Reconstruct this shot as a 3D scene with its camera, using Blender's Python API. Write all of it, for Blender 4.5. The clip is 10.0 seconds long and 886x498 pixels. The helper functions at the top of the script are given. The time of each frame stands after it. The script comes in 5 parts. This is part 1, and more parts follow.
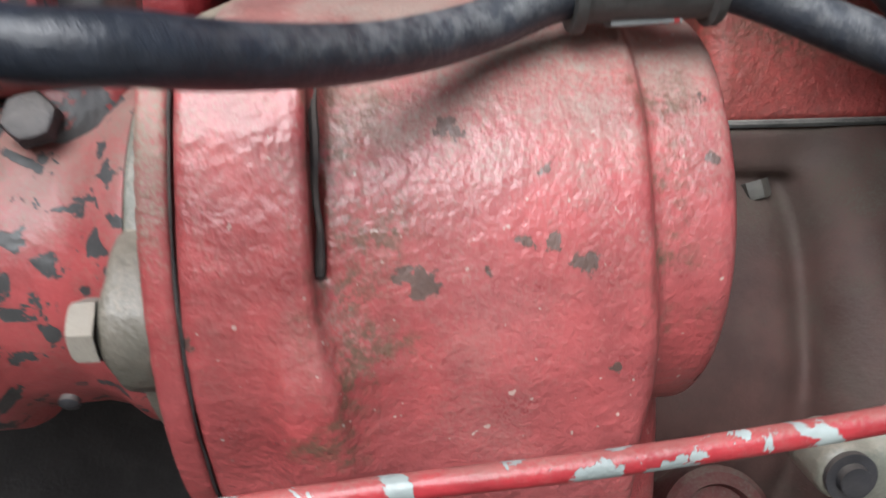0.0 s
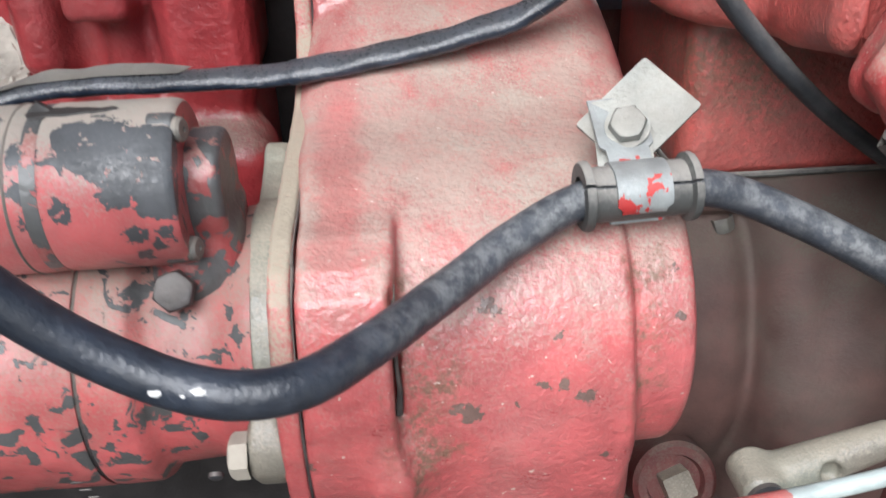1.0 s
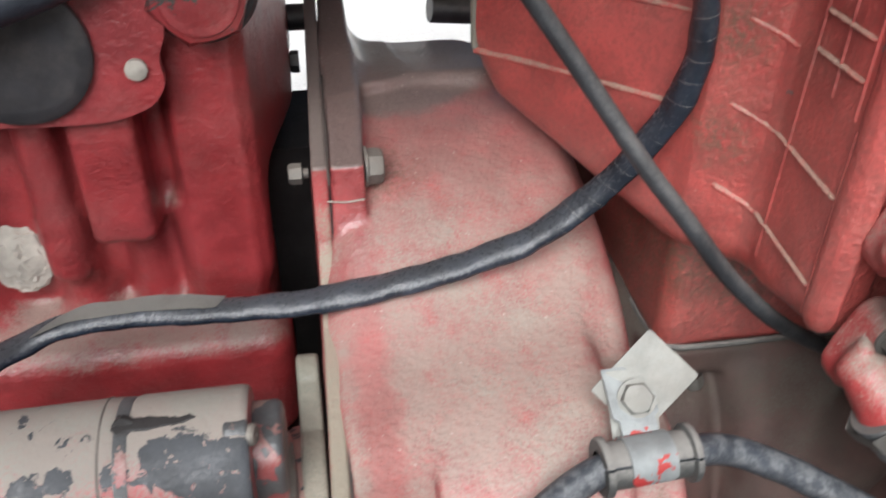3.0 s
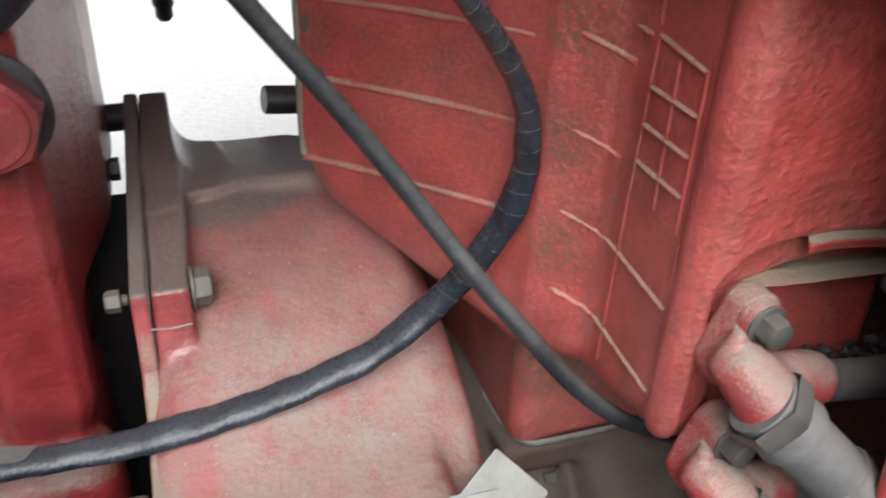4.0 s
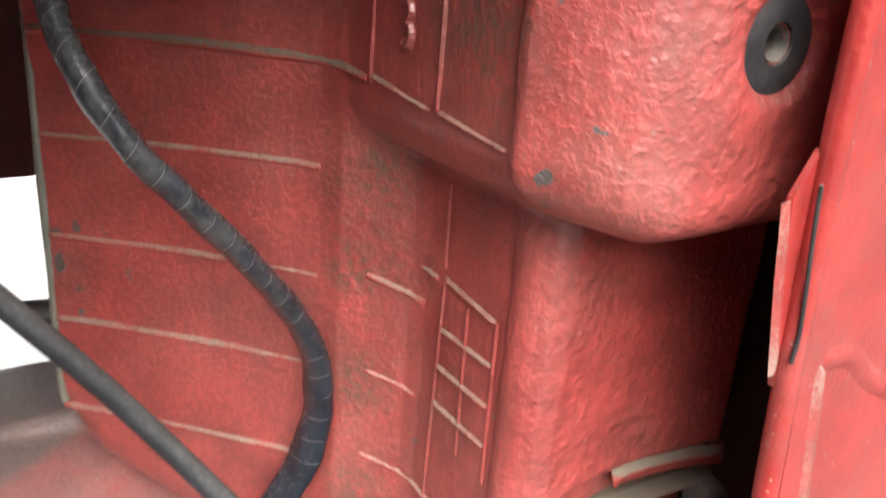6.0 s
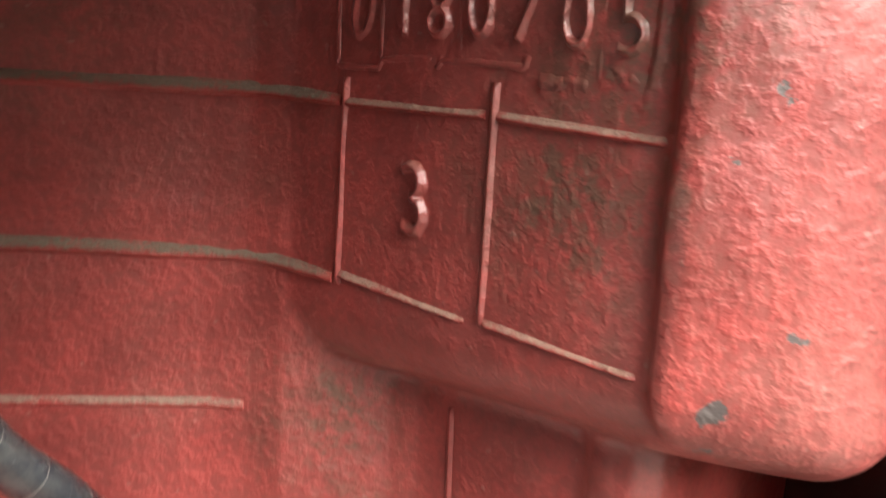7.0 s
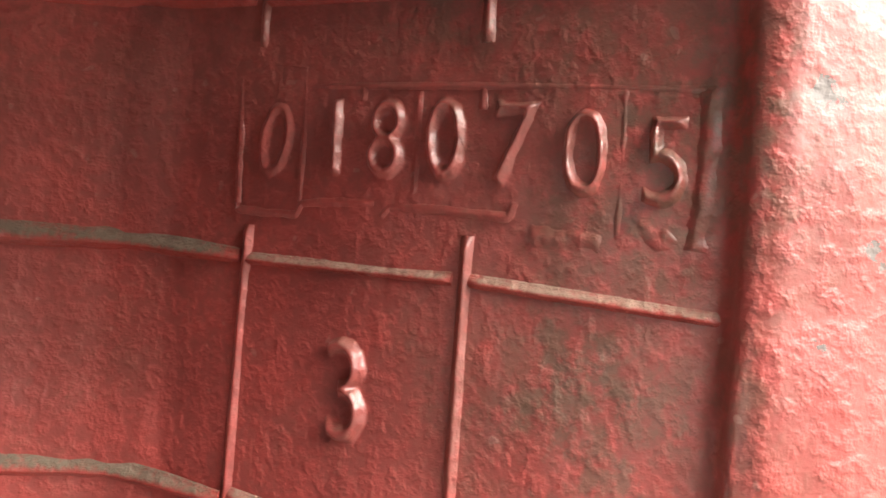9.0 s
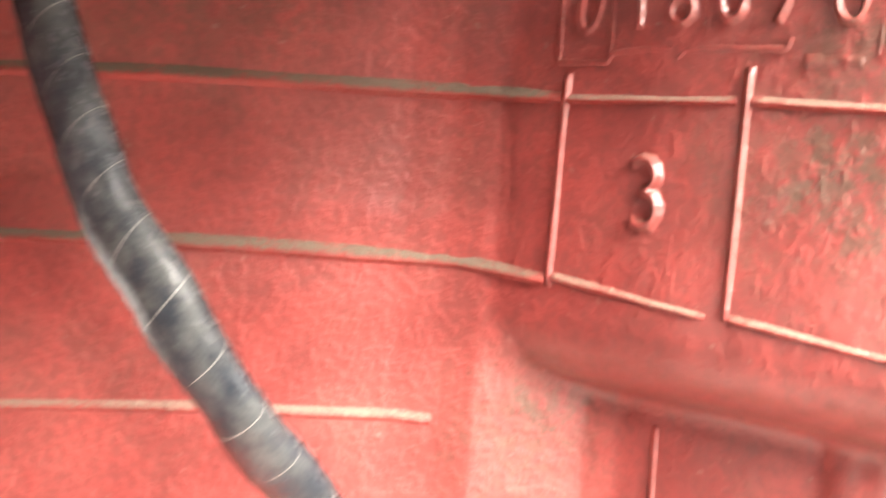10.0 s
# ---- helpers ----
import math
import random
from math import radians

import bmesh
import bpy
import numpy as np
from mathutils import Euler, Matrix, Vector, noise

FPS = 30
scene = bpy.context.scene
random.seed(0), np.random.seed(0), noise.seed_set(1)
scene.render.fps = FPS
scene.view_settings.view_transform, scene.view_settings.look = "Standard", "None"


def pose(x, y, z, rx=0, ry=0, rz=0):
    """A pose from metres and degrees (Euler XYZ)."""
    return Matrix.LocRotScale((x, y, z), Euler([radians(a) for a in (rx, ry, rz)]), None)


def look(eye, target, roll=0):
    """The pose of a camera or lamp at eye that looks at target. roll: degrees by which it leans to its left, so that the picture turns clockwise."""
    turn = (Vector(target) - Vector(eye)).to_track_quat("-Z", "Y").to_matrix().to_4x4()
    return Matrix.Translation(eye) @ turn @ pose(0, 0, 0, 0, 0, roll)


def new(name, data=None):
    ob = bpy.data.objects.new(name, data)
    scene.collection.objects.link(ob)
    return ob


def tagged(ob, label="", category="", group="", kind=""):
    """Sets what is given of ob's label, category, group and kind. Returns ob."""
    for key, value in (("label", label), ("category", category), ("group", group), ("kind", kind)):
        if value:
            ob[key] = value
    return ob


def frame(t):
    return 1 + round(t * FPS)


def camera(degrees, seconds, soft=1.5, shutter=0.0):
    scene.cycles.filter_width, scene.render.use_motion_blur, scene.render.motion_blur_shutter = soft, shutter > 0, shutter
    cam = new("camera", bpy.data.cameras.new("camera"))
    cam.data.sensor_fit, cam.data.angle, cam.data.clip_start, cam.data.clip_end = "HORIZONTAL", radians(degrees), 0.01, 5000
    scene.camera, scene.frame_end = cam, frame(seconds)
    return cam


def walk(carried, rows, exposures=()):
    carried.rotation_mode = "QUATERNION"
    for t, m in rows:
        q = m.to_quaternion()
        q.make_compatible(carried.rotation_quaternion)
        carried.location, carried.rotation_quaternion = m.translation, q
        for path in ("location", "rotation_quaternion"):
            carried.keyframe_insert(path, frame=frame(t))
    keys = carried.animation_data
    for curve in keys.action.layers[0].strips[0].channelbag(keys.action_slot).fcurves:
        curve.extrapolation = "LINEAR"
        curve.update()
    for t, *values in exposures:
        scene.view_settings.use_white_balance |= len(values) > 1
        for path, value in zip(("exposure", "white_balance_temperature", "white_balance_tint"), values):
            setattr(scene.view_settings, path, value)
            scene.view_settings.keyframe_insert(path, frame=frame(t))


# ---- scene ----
cam = camera(55.24, 10.0, shutter=0.4)
PATH = [
    (0, (0.05817, 0.04295, 0.92566), (0.11371, 1.00404, 0.65508), -1.15),
    (0.5, (0.04255, 0.01597, 1.01422), (0.11085, 0.92322, 0.59921), -0.81),
    (1, (0.03507, 0.01016, 1.09039), (0.09913, 0.87275, 0.58856), -1.50),
    (1.5, (0.01652, 0.02688, 1.14061), (0.08157, 0.85744, 0.58749), -3.22),
    (2, (-0.01266, 0.03336, 1.18071), (0.06124, 0.84458, 0.60066), -4.24),
    (2.2, (-0.02379, 0.03707, 1.19799), (0.05149, 0.84624, 0.61525), -4.09),
    (3.3, (0.00130, 0.07518, 1.26277), (0.18297, 0.87970, 0.69732), 2.78),
    (3.5, (0.00808, 0.08370, 1.26613), (0.22221, 0.88751, 0.71112), 2.97),
    (4, (0.01675, 0.09305, 1.27235), (0.31844, 0.89092, 0.75045), 2.83),
    (4.5, (0.02799, 0.09628, 1.28310), (0.40849, 0.87962, 0.79156), 3.22),
    (5, (0.03815, 0.09621, 1.29919), (0.46957, 0.87024, 0.83577), 3.58),
    (5.2, (0.03847, 0.09828, 1.30700), (0.48494, 0.86917, 0.85270), 3.43),
    (6.3, (0.03842, 0.15900, 1.30166), (0.62636, 0.90841, 0.99718), 6.02),
    (6.5, (0.03981, 0.18327, 1.29952), (0.67340, 0.91064, 1.03590), 6.63),
    (7, (0.03839, 0.26067, 1.29500), (0.81929, 0.86007, 1.11919), 3.19),
    (7.5, (0.05048, 0.28962, 1.29413), (0.91042, 0.79191, 1.20359), 3.48),
    (8, (0.06512, 0.30204, 1.29943), (0.96168, 0.74387, 1.26822), 3.64),
    (8.5, (0.06968, 0.31069, 1.29786), (0.97623, 0.73250, 1.28212), 3.80),
    (9, (0.06796, 0.31077, 1.29518), (0.96359, 0.75547, 1.30458), 3.83),
    (9.5, (0.04798, 0.30979, 1.28770), (0.89206, 0.84509, 1.25640), 3.37),
    (10, (0.01307, 0.29818, 1.26830), (0.77303, 0.94378, 1.19314), 4.16),
]
walk(cam, [(t, look(eye, target, roll)) for t, eye, target, roll in PATH],
     exposures=[(0, -0.1, 5800, 9), (0.5, 0.12, 5800, 9), (1.0, 0.27, 5800, 9), (2.2, 0.25, 5850, 9), (3.5, -0.18, 5900, 9), (4.5, -0.12, 5900, 9), (5.2, 0.22, 5950, 9), (6.5, 0.65, 6400, 10), (8.5, 1.33, 6750, 10), (9.2, 1.68, 6750, 10), (10, 2.6, 6750, 10)])

# ---------- world, sun ----------
world = bpy.data.worlds.new("overcast_sky")
world.use_nodes = True
scene.world = world
wt = world.node_tree
sky = wt.nodes.new("ShaderNodeTexSky")
sky.sky_type, sky.sun_disc = "NISHITA", False
sky.sun_elevation, sky.sun_rotation = radians(44.5), radians(201.5)
sky.air_density, sky.dust_density, sky.ozone_density = 1.0, 7.0, 1.0
wt.links.new(sky.outputs[0], wt.nodes["Background"].inputs[0])
wt.nodes["Background"].inputs[1].default_value = 0.10
sun = new("sun", bpy.data.lights.new("sun", "SUN"))
sun.data.energy, sun.data.angle, sun.data.color = 5.0, radians(48), (1.0, 0.97, 0.93)
sun.matrix_world = look((-0.26, -0.66, 0.70), (0, 0, 0))


# ---------- node materials ----------
class Mat:
    """A small wrapper to wire procedural materials."""

    def __init__(self, name):
        self.mat = bpy.data.materials.new(name)
        self.mat.use_nodes = True
        self.tree = self.mat.node_tree
        self.bsdf = self.tree.nodes["Principled BSDF"]
        self.pos = self.tree.nodes.new("ShaderNodeNewGeometry")

    def put(self, socket, value):
        if isinstance(value, bpy.types.NodeSocket):
            self.tree.links.new(value, socket)
        elif isinstance(value, (tuple, list)) and len(value) == 3 and socket.type == "RGBA":
            socket.default_value = (*value, 1)
        else:
            socket.default_value = value

    def math(self, op, a, b=0.0, c=None, clamp=False):
        n = self.tree.nodes.new("ShaderNodeMath")
        n.operation, n.use_clamp = op, clamp
        self.put(n.inputs[0], a), self.put(n.inputs[1], b)
        if c is not None:
            self.put(n.inputs[2], c)
        return n.outputs[0]

    def vec(self, op, a, b):
        n = self.tree.nodes.new("ShaderNodeVectorMath")
        n.operation = op
        self.put(n.inputs[0], a), self.put(n.inputs[1], b)
        return n.outputs["Value"] if op in ("DISTANCE", "DOT_PRODUCT", "LENGTH") else n.outputs[0]

    def noise(self, scale, detail=3.0, rough=0.55, vector=None, distortion=0.0):
        n = self.tree.nodes.new("ShaderNodeTexNoise")
        self.put(n.inputs["Vector"], vector or self.pos.outputs["Position"])
        n.inputs["Scale"].default_value, n.inputs["Detail"].default_value = scale, detail
        n.inputs["Roughness"].default_value, n.inputs["Distortion"].default_value = rough, distortion
        return n.outputs["Fac"]

    def ramp(self, value, low, high):
        n = self.tree.nodes.new("ShaderNodeMapRange")
        n.interpolation_type = "SMOOTHSTEP"
        self.put(n.inputs["Value"], value), self.put(n.inputs["From Min"], low), self.put(n.inputs["From Max"], high)
        return n.outputs[0]

    def mix(self, fac, a, b):
        n = self.tree.nodes.new("ShaderNodeMix")
        n.data_type = "RGBA"
        self.put(n.inputs[0], fac), self.put(n.inputs[6], a), self.put(n.inputs[7], b)
        return n.outputs[2]

    def up(self):
        n = self.tree.nodes.new("ShaderNodeSeparateXYZ")
        self.put(n.inputs[0], self.pos.outputs["Normal"])
        return n.outputs[2]

    def bump(self, height, distance, strength=1.0, normal=None):
        n = self.tree.nodes.new("ShaderNodeBump")
        n.inputs["Strength"].default_value, n.inputs["Distance"].default_value = strength, distance
        self.put(n.inputs["Height"], height)
        if normal:
            self.put(n.inputs["Normal"], normal)
        return n.outputs[0]

    def done(self, colour, rough, metal=0.0, normal=None, spec=0.5):
        self.put(self.bsdf.inputs["Base Color"], colour), self.put(self.bsdf.inputs["Roughness"], rough)
        self.put(self.bsdf.inputs["Metallic"], metal), self.put(self.bsdf.inputs["Specular IOR Level"], spec)
        if normal:
            self.put(self.bsdf.inputs["Normal"], normal)
        return self.mat


DUST = (0.30, 0.255, 0.21)


def cast_paint(name, red, dust=0.5, settle=(0.25, 1.0), chip=0.0, spots=(), lump=1.0, tint=DUST, primer=(0.10, 0.085, 0.08), haze=0.12, chip_scale=45, gloss=0.26, coat=0.3, grime_shade=(), strip=None, islands=0.0, pits=0.0, less_dust_behind=None, specks=0.0, caked=False):
    """Red paint over rough cast iron: dust on what faces up, chips down to the primer, fine casting relief."""
    m = Mat(name)
    big, mid = m.noise(9, 3), m.noise(42, 4)
    dark = tuple(c * 0.62 for c in red)
    colour = m.mix(m.ramp(mid, 0.3, 0.75), dark, red)
    colour = m.mix(m.math("MULTIPLY", m.ramp(big, 0.35, 0.8), 0.25), colour, (red[0] * 1.1, red[1] * 2.2 + 0.02, red[2] * 2.2 + 0.02))
    fine = m.noise(700, 4, 0.65)
    face = m.math("MULTIPLY_ADD", m.up(), 0.9, m.math("MULTIPLY", m.math("SUBTRACT", m.noise(48, 6, 0.72), 0.5), 1.5))
    dusty = m.math("MULTIPLY", m.ramp(m.math("ADD", face, m.math("MULTIPLY", m.math("SUBTRACT", fine, 0.5), 1.1)), *settle), dust)
    dusty = m.math("ADD", dusty, m.math("MULTIPLY", m.ramp(m.math("MULTIPLY_ADD", fine, 0.4, m.math("MULTIPLY", m.noise(16, 4, 0.7), 0.6)), 0.46, 0.66), haze), clamp=True)
    # less dust to the back: a redder bell, dimmed for the overhang's shade
    if less_dust_behind:
        sep = m.tree.nodes.new("ShaderNodeSeparateXYZ")
        m.put(sep.inputs[0], m.pos.outputs["Position"])
        back = m.math("MULTIPLY_ADD", m.math("SUBTRACT", m.noise(22, 5, 0.7), 0.5), 0.15, sep.outputs[1])
        dusty = m.math("MULTIPLY", dusty, m.math("MULTIPLY_ADD", m.ramp(back, *less_dust_behind), -0.55, 1.0))
    if strip:
        sep = m.tree.nodes.new("ShaderNodeSeparateXYZ")
        m.put(sep.inputs[0], m.pos.outputs["Position"])
        away = m.math("MULTIPLY_ADD", m.math("SUBTRACT", m.noise(70, 5, 0.7), 0.5), 0.03, m.math("ABSOLUTE", m.math("SUBTRACT", sep.outputs[0], strip[0])))
        dusty = m.math("MULTIPLY", dusty, m.math("MULTIPLY_ADD", m.ramp(away, strip[1] * 0.3, strip[1] * 1.4), 0.5, 0.5))
    colour = m.mix(dusty, colour, tint)
    if pits:
        low = m.math("SUBTRACT", 1.0, m.ramp(m.noise(340, 3, 0.55), 0.34, 0.56))
        colour = m.mix(m.math("MULTIPLY", low, 0.3), colour, (0.11, 0.035, 0.026))
    # dirt caked in creases; some blobs paint the shade on foot and bell
    for x, y, z, r in grime_shade:
        away = m.math("MULTIPLY_ADD", m.math("SUBTRACT", m.noise(75, 5, 0.7), 0.5), 0.06, m.vec("DISTANCE", m.pos.outputs["Position"], (x, y, z)))
        dark_blob = m.math("MULTIPLY", m.math("SUBTRACT", 1.0, m.ramp(away, -r * 0.2, r * 1.5)), m.ramp(m.noise(260, 4, 0.65), 0.36, 0.62))
        colour = m.mix(dark_blob, colour, m.mix(fine, (0.10, 0.050, 0.032), (0.18, 0.115, 0.075)))
    if caked:
        sep = m.tree.nodes.new("ShaderNodeSeparateXYZ")
        m.put(sep.inputs[0], m.pos.outputs["Position"])
        stray = m.math("MULTIPLY", m.math("SUBTRACT", m.noise(90, 5, 0.7), 0.5), 0.03)
        slant = m.math("MULTIPLY", m.math("MAXIMUM", m.math("SUBTRACT", sep.outputs[0], 0.066), 0.0), -0.7)
        pad = m.math("MULTIPLY", m.ramp(m.math("ADD", m.math("ADD", sep.outputs[1], slant), m.math("MULTIPLY", stray, 0.6)), 0.562, 0.578), m.ramp(sep.outputs[2], 0.950, 0.975))
        ear = m.math("MULTIPLY", m.ramp(m.math("MULTIPLY_ADD", stray, 0.1, sep.outputs[2]), 1.0068, 1.0085), m.math("LESS_THAN", sep.outputs[0], 0.036))
        colour = m.mix(m.math("MULTIPLY", m.math("MAXIMUM", pad, ear), 0.9), colour, m.mix(fine, (0.15, 0.118, 0.105), (0.25, 0.20, 0.178)))
    if specks:
        colour = m.mix(m.math("MULTIPLY", m.ramp(m.noise(330, 1, 0.4), 0.755, 0.775), specks), colour, (0.50, 0.42, 0.36))
    # chips
    mask = m.math("MULTIPLY", m.ramp(m.noise(chip_scale, 6, 0.6, distortion=0.6), 0.66 - 0.2 * chip, 0.67 - 0.2 * chip), 1.0 if chip else 0.0)
    ragged = m.math("MULTIPLY", m.math("SUBTRACT", m.noise(160, 5, 0.7), 0.5), 0.016)
    for x, y, z, r in spots:
        away = m.math("ADD", m.vec("DISTANCE", m.pos.outputs["Position"], (x, y, z)), ragged)
        mask = m.math("MAXIMUM", mask, m.math("LESS_THAN", away, r))
    if islands:
        mask = m.math("MULTIPLY", mask, m.math("SUBTRACT", 1.0, m.ramp(m.noise(130, 5, 0.65), 0.61 - islands, 0.625 - islands)))
    colour = m.mix(mask, colour, m.mix(m.ramp(mid, 0.35, 0.65), primer, tuple(c * 1.45 for c in primer)))
    rough = m.math("MULTIPLY_ADD", dusty, 0.4, m.math("MULTIPLY_ADD", mid, 0.2, gloss), clamp=True)
    relief = m.math("MULTIPLY_ADD", m.noise(250, 2, 0.5), 0.7, m.math("MULTIPLY", m.noise(70, 2, 0.5), 0.6))
    if pits:
        relief = m.math("MULTIPLY_ADD", m.ramp(m.noise(340, 3, 0.55), 0.38, 0.82), pits, m.math("MULTIPLY_ADD", m.noise(150, 3, 0.55), 0.35, m.math("MULTIPLY", m.noise(60, 2, 0.5), 0.6)))
    relief = m.math("SUBTRACT", relief, m.math("MULTIPLY", mask, 0.25))
    m.put(m.bsdf.inputs["Coat Weight"], m.math("MULTIPLY", m.math("SUBTRACT", 1.0, dusty), coat))
    m.bsdf.inputs["Coat Roughness"].default_value = 0.2 if coat < 1 else 0.36
    m.bsdf.inputs["Coat IOR"].default_value = 1.5 if coat < 1 else 1.75
    n1 = m.bump(relief, 0.0019 * lump)
    if pits:
        # the sand's coarse bumps stand out on the sides that look away from the engine
        sep = m.tree.nodes.new("ShaderNodeSeparateXYZ")
        m.put(sep.inputs[0], m.pos.outputs["Normal"])
        n1 = m.bump(m.math("MULTIPLY", m.ramp(m.noise(180, 2, 0.5), 0.35, 0.85), m.ramp(sep.outputs[1], -0.55, -0.85)), 0.0008, normal=n1)
    n2 = m.bump(fine, (0.0004 if pits else 0.0007) * lump, normal=n1)
    m.put(m.bsdf.inputs["Coat Normal"], m.bump(m.noise(95, 3, 0.5), 0.0007) if pits else n1)
    return m.done(colour, rough, 0.0, n2, 0.5)


def bare_metal(name, tone, dust=0.4, rough=0.45, metal=0.7, flecks=0.0, below=0.0):
    m = Mat(name)
    fine, mid = m.noise(500, 4, 0.7), m.noise(60, 4)
    colour = m.mix(m.ramp(mid, 0.3, 0.7), tuple(c * 0.65 for c in tone), tone)
    if flecks:
        colour = m.mix(m.ramp(m.noise(110, 4, 0.6), 0.6 - flecks * 0.1, 0.61 - flecks * 0.1), colour, (0.42, 0.035, 0.035)) if not below else m.mix(m.math("MULTIPLY", m.ramp(m.noise(95, 4, 0.6), 0.545, 0.555), m.math("LESS_THAN", m.vec("DOT_PRODUCT", m.pos.outputs["Position"], (0, 0, 1)), below)), colour, (0.42, 0.035, 0.035))
    dusty = m.math("MULTIPLY", m.ramp(m.math("MULTIPLY_ADD", m.up(), 0.6, m.noise(70, 4, 0.6)), 0.35, 1.1), dust)
    colour = m.mix(dusty, colour, DUST)
    return m.done(colour, m.math("MULTIPLY_ADD", dusty, 0.4, m.math("MULTIPLY_ADD", fine, 0.2, rough - 0.1)), m.math("SUBTRACT", metal, m.math("MULTIPLY", dusty, metal)), m.bump(m.math("ADD", fine, mid), 0.0004))


def rubber(name, tone, dust=0.3, rough=0.42, tape=0.0, worn=False):
    """Black rubber or plastic with dust on top; tape > 0: the turns of a wrapped tape, that long each, from the sweep's own coordinates."""
    m = Mat(name)
    fine, mid = m.noise(380, 4, 0.65), m.noise(48, 5, 0.6)
    colour = m.mix(m.ramp(mid, 0.35, 0.7), tone, tuple(c * 1.8 + 0.004 for c in tone))
    dusty = m.math("MULTIPLY", m.ramp(m.math("MULTIPLY_ADD", m.up(), 0.55, m.math("MULTIPLY", m.math("ADD", mid, fine), 0.45)), 0.4, 1.0), dust)
    if worn:
        sep = m.tree.nodes.new("ShaderNodeSeparateXYZ")
        m.put(sep.inputs[0], m.pos.outputs["Position"])
        patch = m.ramp(m.noise(150, 6, 0.75), 0.40, 0.64)
        dusty = m.math("MULTIPLY", m.math("MULTIPLY_ADD", patch, 0.75, 0.25), m.math("MULTIPLY_ADD", m.ramp(sep.outputs[0], 0.0, 0.07), 0.90, 0.10))
        dusty = m.math("MULTIPLY", dusty, m.math("MULTIPLY_ADD", m.ramp(m.up(), -0.6, 0.5), dust, 0.08), clamp=True)
    colour = m.mix(dusty, colour, (0.23, 0.235, 0.235) if worn else (0.33, 0.31, 0.28))
    height = m.math("MULTIPLY_ADD", mid, 0.6, fine)
    if tape:
        uv = m.tree.nodes.new("ShaderNodeUVMap")
        sep = m.tree.nodes.new("ShaderNodeSeparateXYZ")
        m.put(sep.inputs[0], uv.outputs[0])
        turn = m.math("ADD", m.math("DIVIDE", sep.outputs[0], tape), m.math("ADD", sep.outputs[1], m.math("MULTIPLY", m.noise(14, 2), 0.5)))
        saw = m.math("FRACT", turn)
        edge = m.math("LESS_THAN", saw, m.math("MULTIPLY", m.ramp(m.noise(60, 3), 0.36, 0.5), 0.018))
        edge = m.math("MULTIPLY", edge, m.math("MULTIPLY_ADD", m.ramp(sep.outputs[0], 0.40, 0.50), 0.85, 0.15))
        colour = m.mix(m.math("MULTIPLY", m.ramp(sep.outputs[0], 0.52, 0.75), m.math("MULTIPLY_ADD", m.ramp(m.noise(120, 5, 0.7), 0.35, 0.7), 0.35, 0.08)), colour, (0.20, 0.205, 0.19))
        colour = m.mix(m.math("MULTIPLY", edge, 0.45), colour, (0.55, 0.53, 0.49))
        height = m.math("MULTIPLY_ADD", saw, 2.0, height)
    return m.done(colour, m.math("MULTIPLY_ADD", dusty, 0.35, m.math("MULTIPLY_ADD", fine, 0.15, rough - 0.07)), 0.0, m.bump(height, 0.0005), 0.5)


BULGE_CHIPS = ((0.066, 0.287, 0.846, 0.0072), (0.061, 0.287, 0.848, 0.005), (0.1063, 0.288, 0.8564, 0.0028), (0.117, 0.292, 0.876, 0.0026), (0.116, 0.288, 0.850, 0.0052),
               (0.086, 0.287, 0.849, 0.003), (0.098, 0.289, 0.858, 0.0022), (0.105, 0.2955, 0.879, 0.0022), (0.074, 0.302, 0.893, 0.0035), (0.078, 0.300, 0.890, 0.0032),
               (0.118, 0.287, 0.8715, 0.002), (0.131, 0.302, 0.894, 0.002), (0.159, 0.302, 0.8795, 0.0022), (0.158, 0.313, 0.899, 0.002), (0.098, 0.312, 0.9065, 0.0022),
               (-0.010, 0.278, 0.893, 0.006), (-0.011, 0.277, 0.876, 0.004), (0.012, 0.2755, 0.899, 0.0022), (-0.004, 0.279, 0.835, 0.004), (0.028, 0.289, 0.919, 0.004),
               (0.022, 0.291, 0.921, 0.004), (0.031, 0.283, 0.9125, 0.003), (0.128, 0.29, 0.815, 0.002))
WALL_CHIPS = ((0.1334, 0.5321, 1.130, 0.0042), (0.1198, 0.5406, 1.151, 0.003), (0.112, 0.551, 1.151, 0.003), (0.1105, 0.553, 1.103, 0.004), (0.1105, 0.553, 1.117, 0.0022),
              (0.104, 0.561, 1.128, 0.006), (0.103, 0.562, 1.145, 0.003), (0.1175, 0.5405, 1.031, 0.0022), (0.115, 0.546, 1.090, 0.002), (0.131, 0.53, 1.145, 0.0017),
              (0.2006, 0.3176, 1.2866, 0.0022), (0.1975, 0.3162, 1.3213, 0.0026), (0.200, 0.3144, 1.2357, 0.0030), (0.2025, 0.3165, 1.2242, 0.0024), (0.201, 0.317, 1.279, 0.002),
              (0.207, 0.302, 1.252, 0.0022), (0.203, 0.3105, 1.2995, 0.002), (0.2255, 0.356, 1.122, 0.0016), (0.2255, 0.4095, 1.078, 0.0018))
BULGE_CHIPS = tuple((x, y, z, r * 0.70) for x, y, z, r in BULGE_CHIPS)
WALL_CHIPS = tuple((x, y, z, r * 0.78) for x, y, z, r in WALL_CHIPS)
